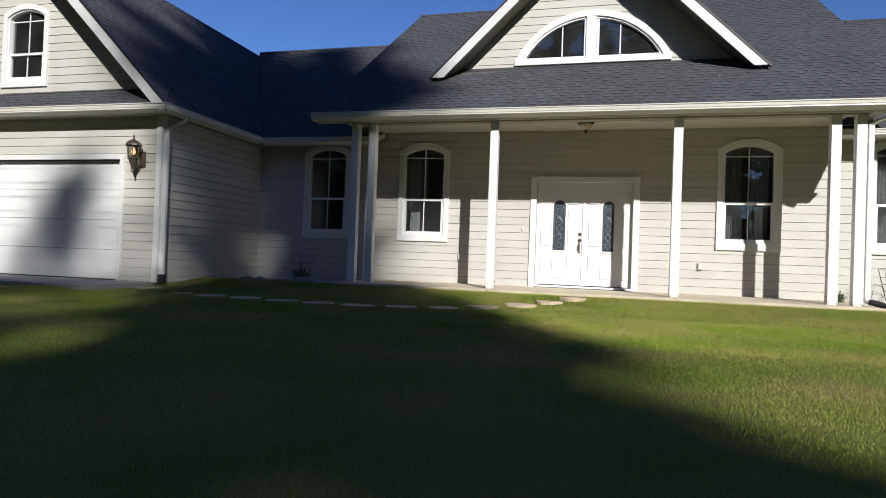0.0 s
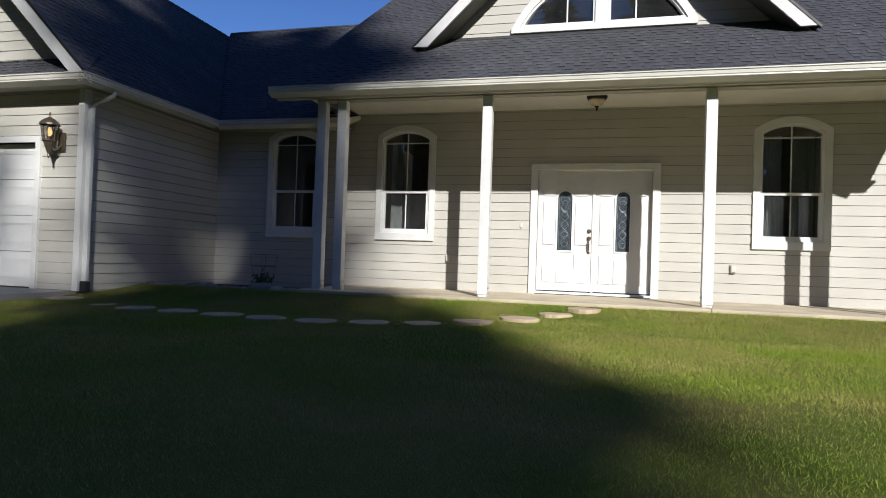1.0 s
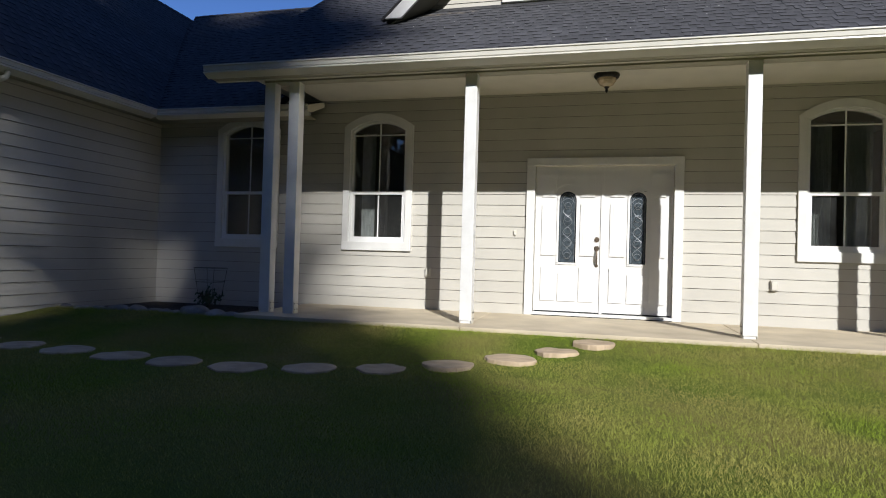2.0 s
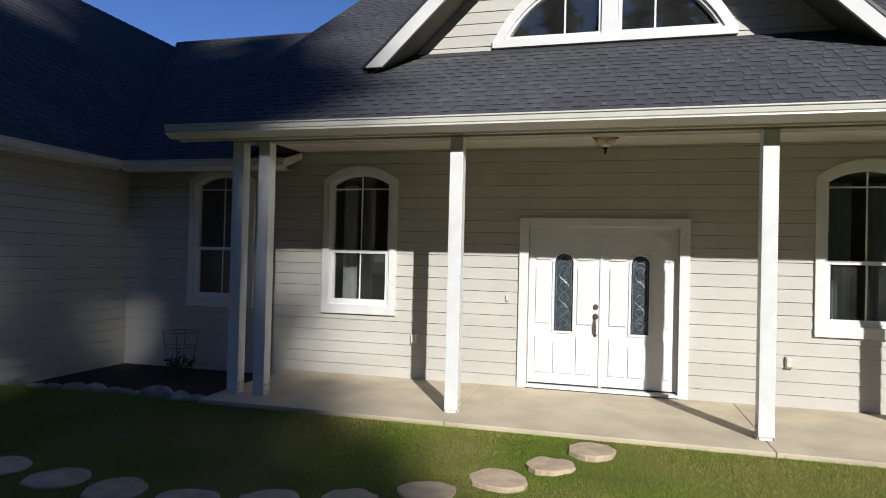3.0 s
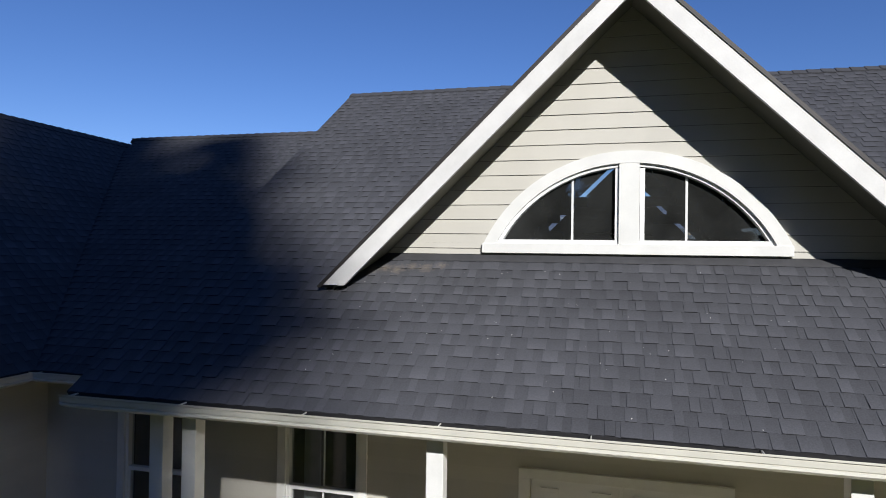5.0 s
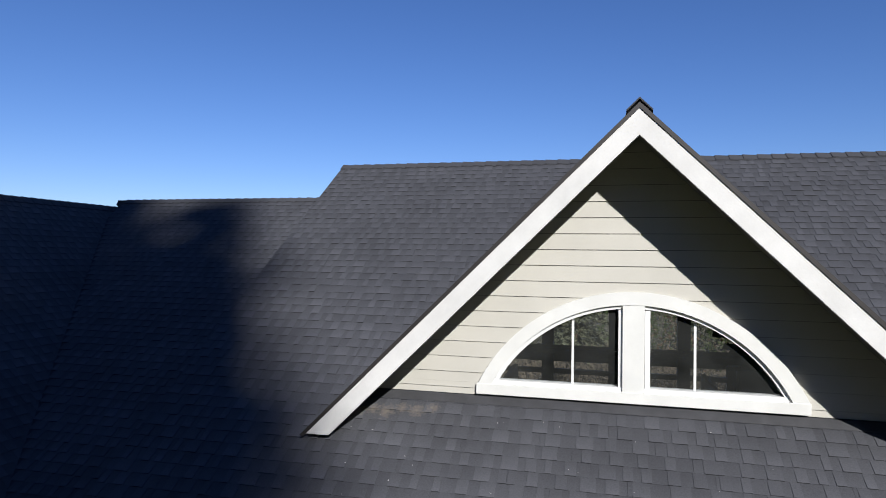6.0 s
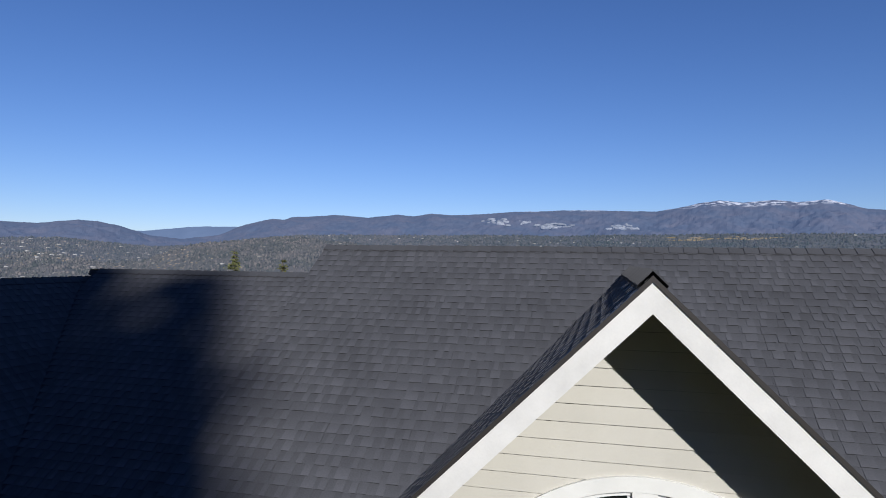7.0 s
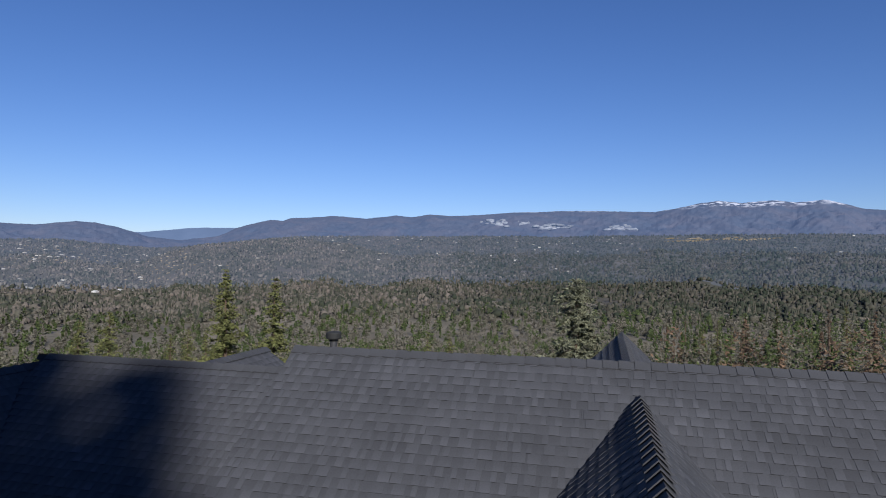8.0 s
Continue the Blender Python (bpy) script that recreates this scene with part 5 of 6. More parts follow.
shade_pine(-7.5, 61, -3.0, 3.0, 33, 1.5, 0.12, 0.3)
shade_pine(-10.2, 62, -3.2, 3.2, 39, 1.4, 0.12, 0.3)
shade_pine(-13.0, 60, -2.4, 4.2, 36, 1.2, 0.12, 0.4)
# unseen ring of pines, added to dim sky light and fill window reflections
ring = shade_pine(-20, 58, 8, 5.5, 34, 0.52, leaf=2.9)
for a, d, turn in ((-25, 52, 1), (-34, 60, 2), (13, 56, 3), (20, 50, 4), (28, 58, 5), (36, 52, 6), (-43, 50, 7), (-24, 66, 8), (24, 70, 9), (11, 74, 10), (45, 56, 11),
                   (-30, 44, 12), (-20, 46, 13), (16, 42, 14), (24, 40, 15), (33, 44, 16), (-38, 38, 17), (-50, 36, 18), (-48, 20, 19), (-52, 6, 20), (50, 40, 21), (42, 36, 22), (54, 24, 23), (-46, 54, 24), (18, 62, 25), (30, 68, 26), (-32, 70, 27)):
    p = SIDE * a + AWAY * d
    copy_thing(ring, pose(p.x, p.y, -1.0, 0, 0, turn * 77) @ Matrix.Scale(0.75 if -36 < a < -15 else 0.95 + 0.02 * (turn % 5), 4))

# unseen tall woods added on both sides of the lawn to block sky light
for k in range(50):
    west = k % 2
    a, d = (-24 - 34 * (k * 0.618 % 1.0), -8 + 46 * (k * 0.414 % 1.0)) if west else (17 + 42 * (k * 0.618 % 1.0), 30 + 32 * (k * 0.414 % 1.0))
    p = SIDE * a + AWAY * d
    copy_thing(ring, pose(p.x, p.y, -1.0, 0, 0, k * 71) @ Matrix.Scale(0.8 + 0.06 * (k % 4) if west else (15 + SUN.z * d) / 37, 4))
# unseen lower woods added to cut sky light, in the gap under the sun
for k in range(34):
    a, d = -17 + 32 * (k * 0.618 % 1.0), 46 + 30 * (k * 0.382 % 1.0)
    p = SIDE * a + AWAY * d
    copy_thing(ring, pose(p.x, p.y, -1.0, 0, 0, k * 53) @ Matrix.Scale((SUN.z * d - 6.0) / 37 - 0.02 * (k % 4), 4))


# ---- far forest and mountains ----
FAR_RNG = random.Random(5)


def far_place(a, r):
    x, y = r * math.sin(radians(a)), -4 + r * math.cos(radians(a))
    return x, y, land_z(x, y)


def backdrop_hills():
    """The far side of the valley, under its woods."""
    verts, faces = [], []
    nA, nR = 260, 90
    for i in range(nA + 1):
        a = radians(-56 + 90 * i / nA)
        for j in range(nR + 1):
            r = 620 * (3000 / 620) ** (j / nR)
            x, y = r * math.sin(a), -4 + r * math.cos(a)
            verts.append((x, y, land_z(x, y) + (0.5 if j else -6)))
    w = nR + 1
    for i in range(nA):
        for j in range(nR):
            faces.append((i * w + j, (i + 1) * w + j, (i + 1) * w + j + 1, i * w + j + 1))
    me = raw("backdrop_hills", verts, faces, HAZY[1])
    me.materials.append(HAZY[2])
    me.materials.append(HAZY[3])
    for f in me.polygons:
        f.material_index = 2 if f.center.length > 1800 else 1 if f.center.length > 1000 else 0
    me.shade_smooth()
    tagged(part("backdrop_hills", me, HAZY[2]), "hazy wooded hills across the valley", "hills", kind="structure")


backdrop_hills()
HOMES = []
for k in range(170):
    a = FAR_RNG.uniform(-50, -38) if k % 5 < 2 else FAR_RNG.uniform(-34, 2) if k % 5 < 4 else FAR_RNG.uniform(-50, 24)
    HOMES.append((a, (900 if k % 5 < 2 else 1200) + 1400 * FAR_RNG.random() ** 0.7, FAR_RNG.uniform(0, 3)))
OUTCROPS = []
for k in range(300):
    if k % 5 < 2:
        a, r = FAR_RNG.gauss(-37.5, 2.2), FAR_RNG.uniform(1250, 1760)
    elif k % 5 < 4:
        a, r = FAR_RNG.uniform(-50, -41), FAR_RNG.uniform(1500, 2450)
    else:
        a, r = FAR_RNG.uniform(-30, 6), FAR_RNG.uniform(1700, 2560)
    OUTCROPS.append((a, r, FAR_RNG.uniform(1.2, 4.2)))


def far_forest(name, count, r0, r1, mat, label, seed, small, conical=0.12, n=5, west=True):
    """Uneven crowns, most of them round, thinned out in clearings and round the houses and rocks."""
    rs = np.random.RandomState(seed)
    r = r0 * (r1 / r0) ** (rs.uniform(0, 1, count) ** 0.72)
    a = rs.triangular(-52, -40, -2, count) if west else rs.triangular(-22, 12, 30, count)
    a = np.where(rs.uniform(0, 1, count) < 0.5, a, rs.uniform(-52, -10, count) if west else rs.uniform(-13, 30, count))
    where = np.array([far_place(p, q) for p, q in zip(a, r)])
    x, y, z = where[:, 0], where[:, 1], where[:, 2] - 0.3
    open_land = np.array([noise.noise(Vector((p / 90, q / 140, 1.3))) + 0.6 * noise.noise(Vector((p / 30, q / 50, 6.1))) for p, q in zip(x, y)])
    keep = open_land + rs.uniform(-0.3, 0.3, count) > -0.62
    for ha, hr, w in HOMES + OUTCROPS:
        if r0 - 60 < hr < r1 + 30:
            keep &= ~((np.abs(a - ha) * hr * 0.01745 < 4 + 0.6 * w) & (hr - r < 40) & (r - hr < 8))
    x, y, z, r = x[keep], y[keep], z[keep], r[keep]
    m = len(x)
    pointed = rs.uniform(0, 1, m) < conical
    h = np.clip(5.6 * np.exp(rs.normal(0, 0.3, m)), 2.6, 11) * small * np.where(pointed, 1.35, 0.85)
    w = h * np.where(pointed, rs.uniform(0.16, 0.24, m), rs.uniform(0.42, 0.72, m))
    rings = ((0.08, 0.8, 1.0), (0.5, 1.0, 0.62), (0.84, 0.62, 0.3)) if n > 4 else ((0.1, 0.85, 1.0), (0.66, 0.9, 0.5))
    g3 = len(rings)
    co = np.empty((m, g3 * n + 1, 3), np.float32)
    for ring, (q, full, slim) in enumerate(rings):
        wr = np.where(pointed, slim, full)
        for k in range(n):
            b = (k + 0.5 * ring) * math.tau / n
            jj = w * wr * rs.uniform(0.5, 1.4, m)
            co[:, ring * n + k] = np.stack((x + jj * math.cos(b), y + jj * math.sin(b), z + h * (q + rs.uniform(-0.12, 0.12, m))), 1)
    co[:, g3 * n] = np.stack((x, y, z + h), 1)
    quads = [(g * n + k, g * n + (k + 1) % n, g * n + n + (k + 1) % n, g * n + n + k) for g in range(g3 - 1) for k in range(n)]
    tris = [((g3 - 1) * n + k, (g3 - 1) * n + (k + 1) % n, g3 * n) for k in range(n)]
    loops = np.array([c for f in quads + tris for c in f], np.int32)
    sizes = np.array([4] * ((g3 - 1) * n) + [3] * n, np.int32)
    starts = np.concatenate(([0], np.cumsum(sizes)[:-1])).astype(np.int32)
    me = bpy.data.meshes.new(name)
    me.vertices.add(m * (g3 * n + 1))
    me.vertices.foreach_set("co", co.ravel())
    me.loops.add(m * len(loops))
    me.loops.foreach_set("vertex_index", (loops[None, :] + (np.arange(m, dtype=np.int32) * (g3 * n + 1))[:, None]).ravel())
    me.polygons.add(m * g3 * n)
    me.polygons.foreach_set("loop_start", (starts[None, :] + (np.arange(m, dtype=np.int32) * len(loops))[:, None]).ravel())
    me.update(calc_edges=True)
    me.materials.append(mat)
    tagged(part(name, me, mat), label, "forest", kind="stuff")


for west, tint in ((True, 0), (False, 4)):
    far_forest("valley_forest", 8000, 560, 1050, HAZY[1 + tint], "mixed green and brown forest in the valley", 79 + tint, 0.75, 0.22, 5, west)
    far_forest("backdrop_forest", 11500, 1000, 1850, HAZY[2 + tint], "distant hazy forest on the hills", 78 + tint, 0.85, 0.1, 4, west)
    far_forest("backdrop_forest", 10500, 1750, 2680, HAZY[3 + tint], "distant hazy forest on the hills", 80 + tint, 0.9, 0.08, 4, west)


def near_woods():
    """Woods just below the house, tree by tree, each of many small sprays."""
    rng = random.Random(17)
    heaps = {m: ([], []) for m in (TREEGREEN, TREEBROWN, TREEGREY)}
    for _ in range(4200):
        r = 62 * (640 / 62) ** (rng.random() ** 0.5)
        a = radians(rng.uniform(-52, 28))
        x, y = r * math.sin(a), -4 + r * math.cos(a)
        z = land_z(x, y) - 0.3
        right = a > radians(4)
        limit = 8.6 - r * math.tan(radians(5.5 if right else 7.2)) if r < 170 else 99
        h = rng.uniform(4.0, 8.5) * (1.5 if right and rng.random() < 0.4 else 1.0)
        h = min(h, max(2.0, limit + rng.uniform(-1, 0.6) - z))
        tall = rng.random() < (0.55 if right else 0.35)
        mat = rng.choice((TREEGREEN, TREEGREEN, TREEBROWN if right else TREEGREY, TREEGREY, TREEGREY) if r < 200 else (TREEGREEN, TREEGREEN, TREEGREY, TREEGREY, TREEGREY))
        verts, faces = heaps[mat]
        w = h * (rng.uniform(0.14, 0.2) if tall else rng.uniform(0.3, 0.45))
        for k in range(160 if r < 240 else 64):
            q = rng.random()
            rad = w * ((1 - q) ** 0.8 if tall else math.sin(math.pi * (0.12 + 0.86 * q)) ** 0.6) * math.sqrt(rng.random())
            b = rng.uniform(0, math.tau)
            c = Vector((x + rad * math.cos(b), y + rad * math.sin(b), z + h * (0.06 + 0.94 * q)))
            s = rng.uniform(0.14, 0.34) * (0.6 + r / (330 if r < 220 else 170))
            u = Vector((rng.gauss(0, 1), rng.gauss(0, 1), rng.gauss(0, 0.8))).normalized() * s
            v = u.orthogonal().normalized() * s * 0.6
            n0 = len(verts)
            if r < 200:
                verts += [c - u, c + v, c + u, c - v]
                faces.append((n0, n0 + 1, n0 + 2, n0 + 3))
            else:
                verts += [c - u, c + v * 1.6, c + u]
                faces.append((n0, n0 + 1, n0 + 2))
    for _ in range(170):
        # taller stand below the east end
        r = rng.uniform(75, 150)
        a = radians(rng.uniform(4.5, 28))
        x, y = r * math.sin(a), -4 + r * math.cos(a)
        z = land_z(x, y) - 0.3
        lift = min(1.0, (math.degrees(a) - 3) / 12)
        h = 8.6 - r * math.tan(radians(rng.uniform(3.6, 6.4) + 1.6 * (1 - lift))) - z
        tall = rng.random() < 0.6
        mat = rng.choice((TREEGREEN, TREEGREEN, TREEBROWN, TREEGREY)) if tall else rng.choice((TREEBROWN, TREEGREY, TREEGREY))
        verts, faces = heaps[mat]
        w = h * (0.13 if tall else 0.24)
        for k in range(300):
            q = rng.random()
            rad = w * ((1 - q) ** 0.7 if tall else math.sin(math.pi * (0.12 + 0.86 * q)) ** 0.6) * math.sqrt(rng.random()) * (0.7 + 0.6 * abs(math.sin(q * 23)))
            b = rng.uniform(0, math.tau)
            c = Vector((x + rad * math.cos(b), y + rad * math.sin(b), z + h * (0.05 + 0.95 * q)))
            s = rng.uniform(0.12, 0.32)
            u = Vector((rng.gauss(0, 1), rng.gauss(0, 1), rng.gauss(0, 0.8))).normalized() * s
            v = u.orthogonal().normalized() * s * 0.5
            n0 = len(verts)
            verts += [c - u, c + v, c + u, c - v]
            faces.append((n0, n0 + 1, n0 + 2, n0 + 3))
    for mat, (verts, faces) in heaps.items():
        tagged(part("near_woods", raw("near_woods", verts, faces, mat), mat), "mixed green, rusty and bare grey woods below the house", "woods", kind="stuff")


near_woods()


def far_houses():
    """Small gabled houses, each with two pale walls and a roof above the trees."""
    verts, faces = [], []
    for a, r, _ in HOMES:
        x, y, z = far_place(a, r)
        w, d, h = FAR_RNG.uniform(1.5, 4.2), FAR_RNG.uniform(3, 5), FAR_RNG.uniform(1.0, 2.2)
        n0 = len(verts)
        verts += [(x - w, y - d, z - 3), (x + w, y - d, z - 3), (x + w, y + d, z - 3), (x - w, y + d, z - 3), (x - w, y - d, z + h), (x + w, y - d, z + h), (x + w, y + d, z + h), (x - w, y + d, z + h), (x - w, y, z + h * 1.5), (x + w, y, z + h * 1.5)]
        faces += [tuple(n0 + i for i in f) for f in ((0, 1, 5, 4), (1, 2, 6, 9, 5), (2, 3, 7, 6), (3, 0, 4, 8, 7), (4, 5, 9, 8), (6, 7, 8, 9))]
    tagged(part("far_houses", raw("far_houses", verts, faces, FARWALL), FARWALL), "tiny pale houses scattered in the far valley", "houses", kind="stuff")


def lump(verts, faces, c, rx, ry, rz, seed, n=9, rows=4):
    """A low uneven mound of rock."""
    n0 = len(verts)
    for j in range(rows):
        q = j / rows
        for k in range(n):
            b = k * math.tau / n
            d = 1 + 0.45 * noise.noise(Vector((2 * math.cos(b) + seed, 2 * math.sin(b), q * 3)))
            verts.append((c[0] + rx * d * math.cos(b) * (1 - q * q) ** 0.5, c[1] + ry * d * math.sin(b) * (1 - q * q) ** 0.5, c[2] + rz * (q + 0.12 * noise.noise(Vector((b, q * 4, seed))))))
    verts.append((c[0], c[1], c[2] + rz * 0.95))
    for j in range(rows - 1):
        for k in range(n):
            faces.append((n0 + j * n + k, n0 + j * n + (k + 1) % n, n0 + (j + 1) * n + (k + 1) % n, n0 + (j + 1) * n + k))
    for k in range(n):
        faces.append((n0 + (rows - 1) * n + k, n0 + (rows - 1) * n + (k + 1) % n, len(verts) - 1))


def far_rocks():
    verts, faces = [], []
    for a, r, w in OUTCROPS:
        x, y, z = far_place(a, r)
        lump(verts, faces, (x, y, z - 1.0), w, 0.8 * w, FAR_RNG.uniform(2.0, 3.8), a * 7 + r)
    tagged(part("far_outcrops", raw("far_outcrops", verts, faces, FARROCK), FARROCK), "pale granite outcrops and bare earth among far trees", "rocks", kind="stuff")
    verts, faces = [], []
    for k in range(30):
        x, y, z = far_place(FAR_RNG.uniform(4.2, 13.8), FAR_RNG.uniform(2330, 2480))
        lump(verts, faces, (x, y, z - 1.0), FAR_RNG.uniform(8, 34), 8, FAR_RNG.uniform(4.0, 6.5), k * 3.7)
    tagged(part("far_meadow", raw("far_meadow", verts, faces, FARGRASS), FARGRASS), "strip of dry tan meadow along the far crest", "meadow", kind="stuff")


far_houses()
far_rocks()


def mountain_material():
    """Forest with pale bare rock and old snow high up; blue emission is painted haze."""
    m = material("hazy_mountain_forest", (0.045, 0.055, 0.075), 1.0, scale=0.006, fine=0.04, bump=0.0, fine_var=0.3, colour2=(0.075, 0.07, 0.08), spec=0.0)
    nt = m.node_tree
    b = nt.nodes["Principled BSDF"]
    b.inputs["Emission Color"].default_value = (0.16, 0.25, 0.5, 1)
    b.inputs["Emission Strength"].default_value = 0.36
    old = b.inputs["Base Color"].links[0].from_socket
    co = nt.nodes.new("ShaderNodeTexCoord")
    sep = nt.nodes.new("ShaderNodeSeparateXYZ")
    nt.links.new(co.outputs["Object"], sep.inputs[0])
    n = nt.nodes.new("ShaderNodeTexNoise")
    n.inputs["Scale"].default_value, n.inputs["Detail"].default_value = 0.02, 6
    nt.links.new(co.outputs["Object"], n.inputs["Vector"])
    high = nt.nodes.new("ShaderNodeMapRange")
    high.inputs["From Min"].default_value, high.inputs["From Max"].default_value = 358, 388
    nt.links.new(sep.outputs["Z"], high.inputs["Value"])
    spot = nt.nodes.new("ShaderNodeMapRange")
    spot.inputs["From Min"].default_value, spot.inputs["From Max"].default_value = 0.5, 0.56
    nt.links.new(n.outputs["Fac"], spot.inputs["Value"])
    both = nt.nodes.new("ShaderNodeMath")
    both.operation = "MULTIPLY"
    nt.links.new(high.outputs[0], both.inputs[0])
    nt.links.new(spot.outputs[0], both.inputs[1])
    mix = nt.nodes.new("ShaderNodeMix")
    mix.data_type = "RGBA"
    nt.links.new(both.outputs[0], mix.inputs["Factor"])
    nt.links.new(old, mix.inputs["A"])
    mix.inputs["B"].default_value = (0.5, 0.5, 0.52, 1)
    nt.links.new(mix.outputs["Result"], b.inputs["Base Color"])
    return m


SKYLINE = ((-60, 2.2), (-49.4, 2.49), (-47.3, 2.45), (-44.5, 2.83), (-43.3, 2.75), (-41.9, 2.53), (-40.7, 2.15), (-39.4, 1.75), (-37, 1.5), (-34, 1.85), (-32.6, 2.6), (-31.9, 2.85), (-30.5, 3.23), (-29.6, 3.45), (-28.6, 3.38), (-27.9, 3.65), (-26.2, 3.74), (-24.2, 3.94), (-21.2, 3.75), (-18.6, 4.08), (-17.1, 3.95), (-15.5, 4.22), (-13.5, 4.1), (-10.9, 4.22), (-8.1, 4.45), (-5.8, 4.5), (-3.3, 4.6), (-0.9, 4.58), (4.3, 4.43), (6.2, 4.75), (8, 5.12), (9.3, 5.28), (11, 5.05), (13.4, 5.2), (15, 4.97), (17, 5.11), (18.1, 4.8), (19.5, 4.32), (20.8, 4.18), (60, 3.2))
BEYOND = ((-60, 1.0), (-44, 1.6), (-40.7, 2.05), (-39.9, 2.1), (-37.8, 2.34), (-36, 2.57), (-34.5, 2.62), (-32.8, 2.66), (-31, 2.6), (-26, 2.0), (60, 1.0))


def range_height(x, y, s, e, far, rough):
    """Height of a range at a share s of the way up to a crest e degrees high."""
    h = -60 + (far * math.tan(radians(e)) + 68) * s ** 0.7
    return h + rough * (1 - s) * s * 4 * (44 * noise.noise(Vector((x / 330, y / 330, 4))) + 22 * noise.noise(Vector((x / 120, y / 160, 9))) + 16 * noise.noise(Vector((x / 50, y / 70, 2))) + 8 * noise.noise(Vector((x / 22, y / 30, 6))))


def mountains(name, table, near, far, mat, label, rough):
    """A range whose crest lies on the given bearings and heights in degrees."""
    verts, faces = [], []
    nA, nR = (900, 60) if rough > 0.6 else (400, 16)
    for i in range(nA + 1):
        a = -60 + 120 * i / nA
        e = along(table, a) + 0.035 * noise.noise(Vector((a * 1.1, 0, 2))) + 0.03 * noise.noise(Vector((a * 4.5, 0, 5)))
        for j in range(nR + 1):
            s = j / nR
            r = near + (far - near) * s
            x, y = r * math.sin(radians(a)), r * math.cos(radians(a))
            h = range_height(x, y, s, e, far, rough)
            verts.append((x, y, h))
    w = nR + 1
    for i in range(nA):
        for j in range(nR):
            faces.append((i * w + j, (i + 1) * w + j, (i + 1) * w + j + 1, i * w + j + 1))
    ob = part(name, raw(name, verts, faces, mat), mat)
    tagged(ob, label, "mountains", kind="structure")


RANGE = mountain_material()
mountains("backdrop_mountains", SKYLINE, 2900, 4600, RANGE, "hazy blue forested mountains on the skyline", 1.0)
mountains("backdrop_far_range", BEYOND, 4620, 4950, FARRANGE, "haze-blue range beyond the nearer mountains", 0.5)


def granite_domes():
    """Pale bare granite on the slopes below the skyline."""
    verts, faces = [], []
    rng = random.Random(31)
    for a, e, half, tall in ((-9.4, 3.4, 1.1, 0.42), (-6.9, 3.35, 0.5, 0.25), (-4.2, 3.1, 1.5, 0.36), (1.7, 3.02, 1.2, 0.34)):
        for k in range(22):
            b, q = a + rng.gauss(0, 0.5) * half, e + rng.uniform(-0.6, 0.6) * tall
            for step in range(10, 60):
                s = step / 60
                r = 2900 + 1700 * s
                x, y = r * math.sin(radians(b)), r * math.cos(radians(b))
                z = range_height(x, y, s, along(SKYLINE, b), 4600, 1.0)
                if z > 8.5 + r * math.tan(radians(q)):
                    break
            wide = half * r * 0.0175 * rng.uniform(0.12, 0.4)
            lump(verts, faces, (x, y, z - 6), wide, 0.7 * wide, rng.uniform(9, 17), k + a, 12, 5)
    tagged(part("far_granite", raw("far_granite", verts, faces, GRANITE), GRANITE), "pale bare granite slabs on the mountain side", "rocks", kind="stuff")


granite_domes()


# ---- roof details behind the ridge ----
roof_slope("roof_back_wing_east", (-4.8, 0, 6.66 - 2.5 * RISE), (0, 1, 0), (-1 / sl, 0, RISE / sl), 2.5 * sl, lambda t: 5.4, lambda t: 7.9, "charcoal shingle roof of a rear wing", seed=16)
roof_slope("roof_back_wing_west", (-9.8, 0, 6.66 - 2.5 * RISE), (0, -1, 0), (1 / sl, 0, RISE / sl), 2.5 * sl, lambda t: -7.9, lambda t: -5.4, "charcoal shingle roof of a rear wing", seed=17, exposure=0.3)
ridge_caps(bpy.data.objects["roof_back_wing_east"], (-7.3, 5.5, 6.67), (-7.3, 7.9, 6.67), 0, (1, 0, -RISE), (-1, 0, -RISE))
VX, VY = -5.0, 6.2
vent = thing("roof_vent", (VX, VY, 6.1), "black capped metal flue vent on the roof", "roof vent")
part("flue", lathe(bmesh.new(), (VX, VY, 6.0), [(0.065, 0), (0.065, 1.12)], 14), FLASH, vent)
part("cap", lathe(bmesh.new(), (VX, VY, 7.1), [(0.075, 0.0), (0.075, 0.04), (0.125, 0.045), (0.135, 0.06), (0.135, 0.14), (0.12, 0.165), (0.03, 0.18)], 16), BLACK, vent)
part("base_flashing", lathe(bmesh.new(), (VX, VY, 6.02), [(0.18, 0.0), (0.09, 0.16), (0.07, 0.26)], 14), FLASH, vent)


# ---- downspouts ----
def downspout(name, pts, label, boot=True):
    d = thing(name, pts[-1], label, "downspout")
    bm = bmesh.new()
    tube(bm, pts[:4], 0.034, 8)
    part("elbow", bm, ALU, d)
    a, b = Vector(pts[3]), Vector(pts[4])
    part("pipe", boxed(a.x - 0.038, a.x + 0.038, a.y - 0.028, a.y + 0.028, b.z, a.z + 0.02, bevel=0.008), WHITE, d)
    for z in (a.z - 0.25, (a.z + b.z) / 2):
        part("strap", boxed(a.x - 0.042, a.x + 0.042, a.y - 0.032, a.y + 0.032, z, z + 0.025), WHITE, d)
    if boot:
        part("boot", boxed(b.x - 0.055, b.x + 0.055, b.y - 0.05, b.y + 0.05, b.z - 0.02, b.z + 0.14, bevel=0.012), BLACK, d, "black plastic drain boot")


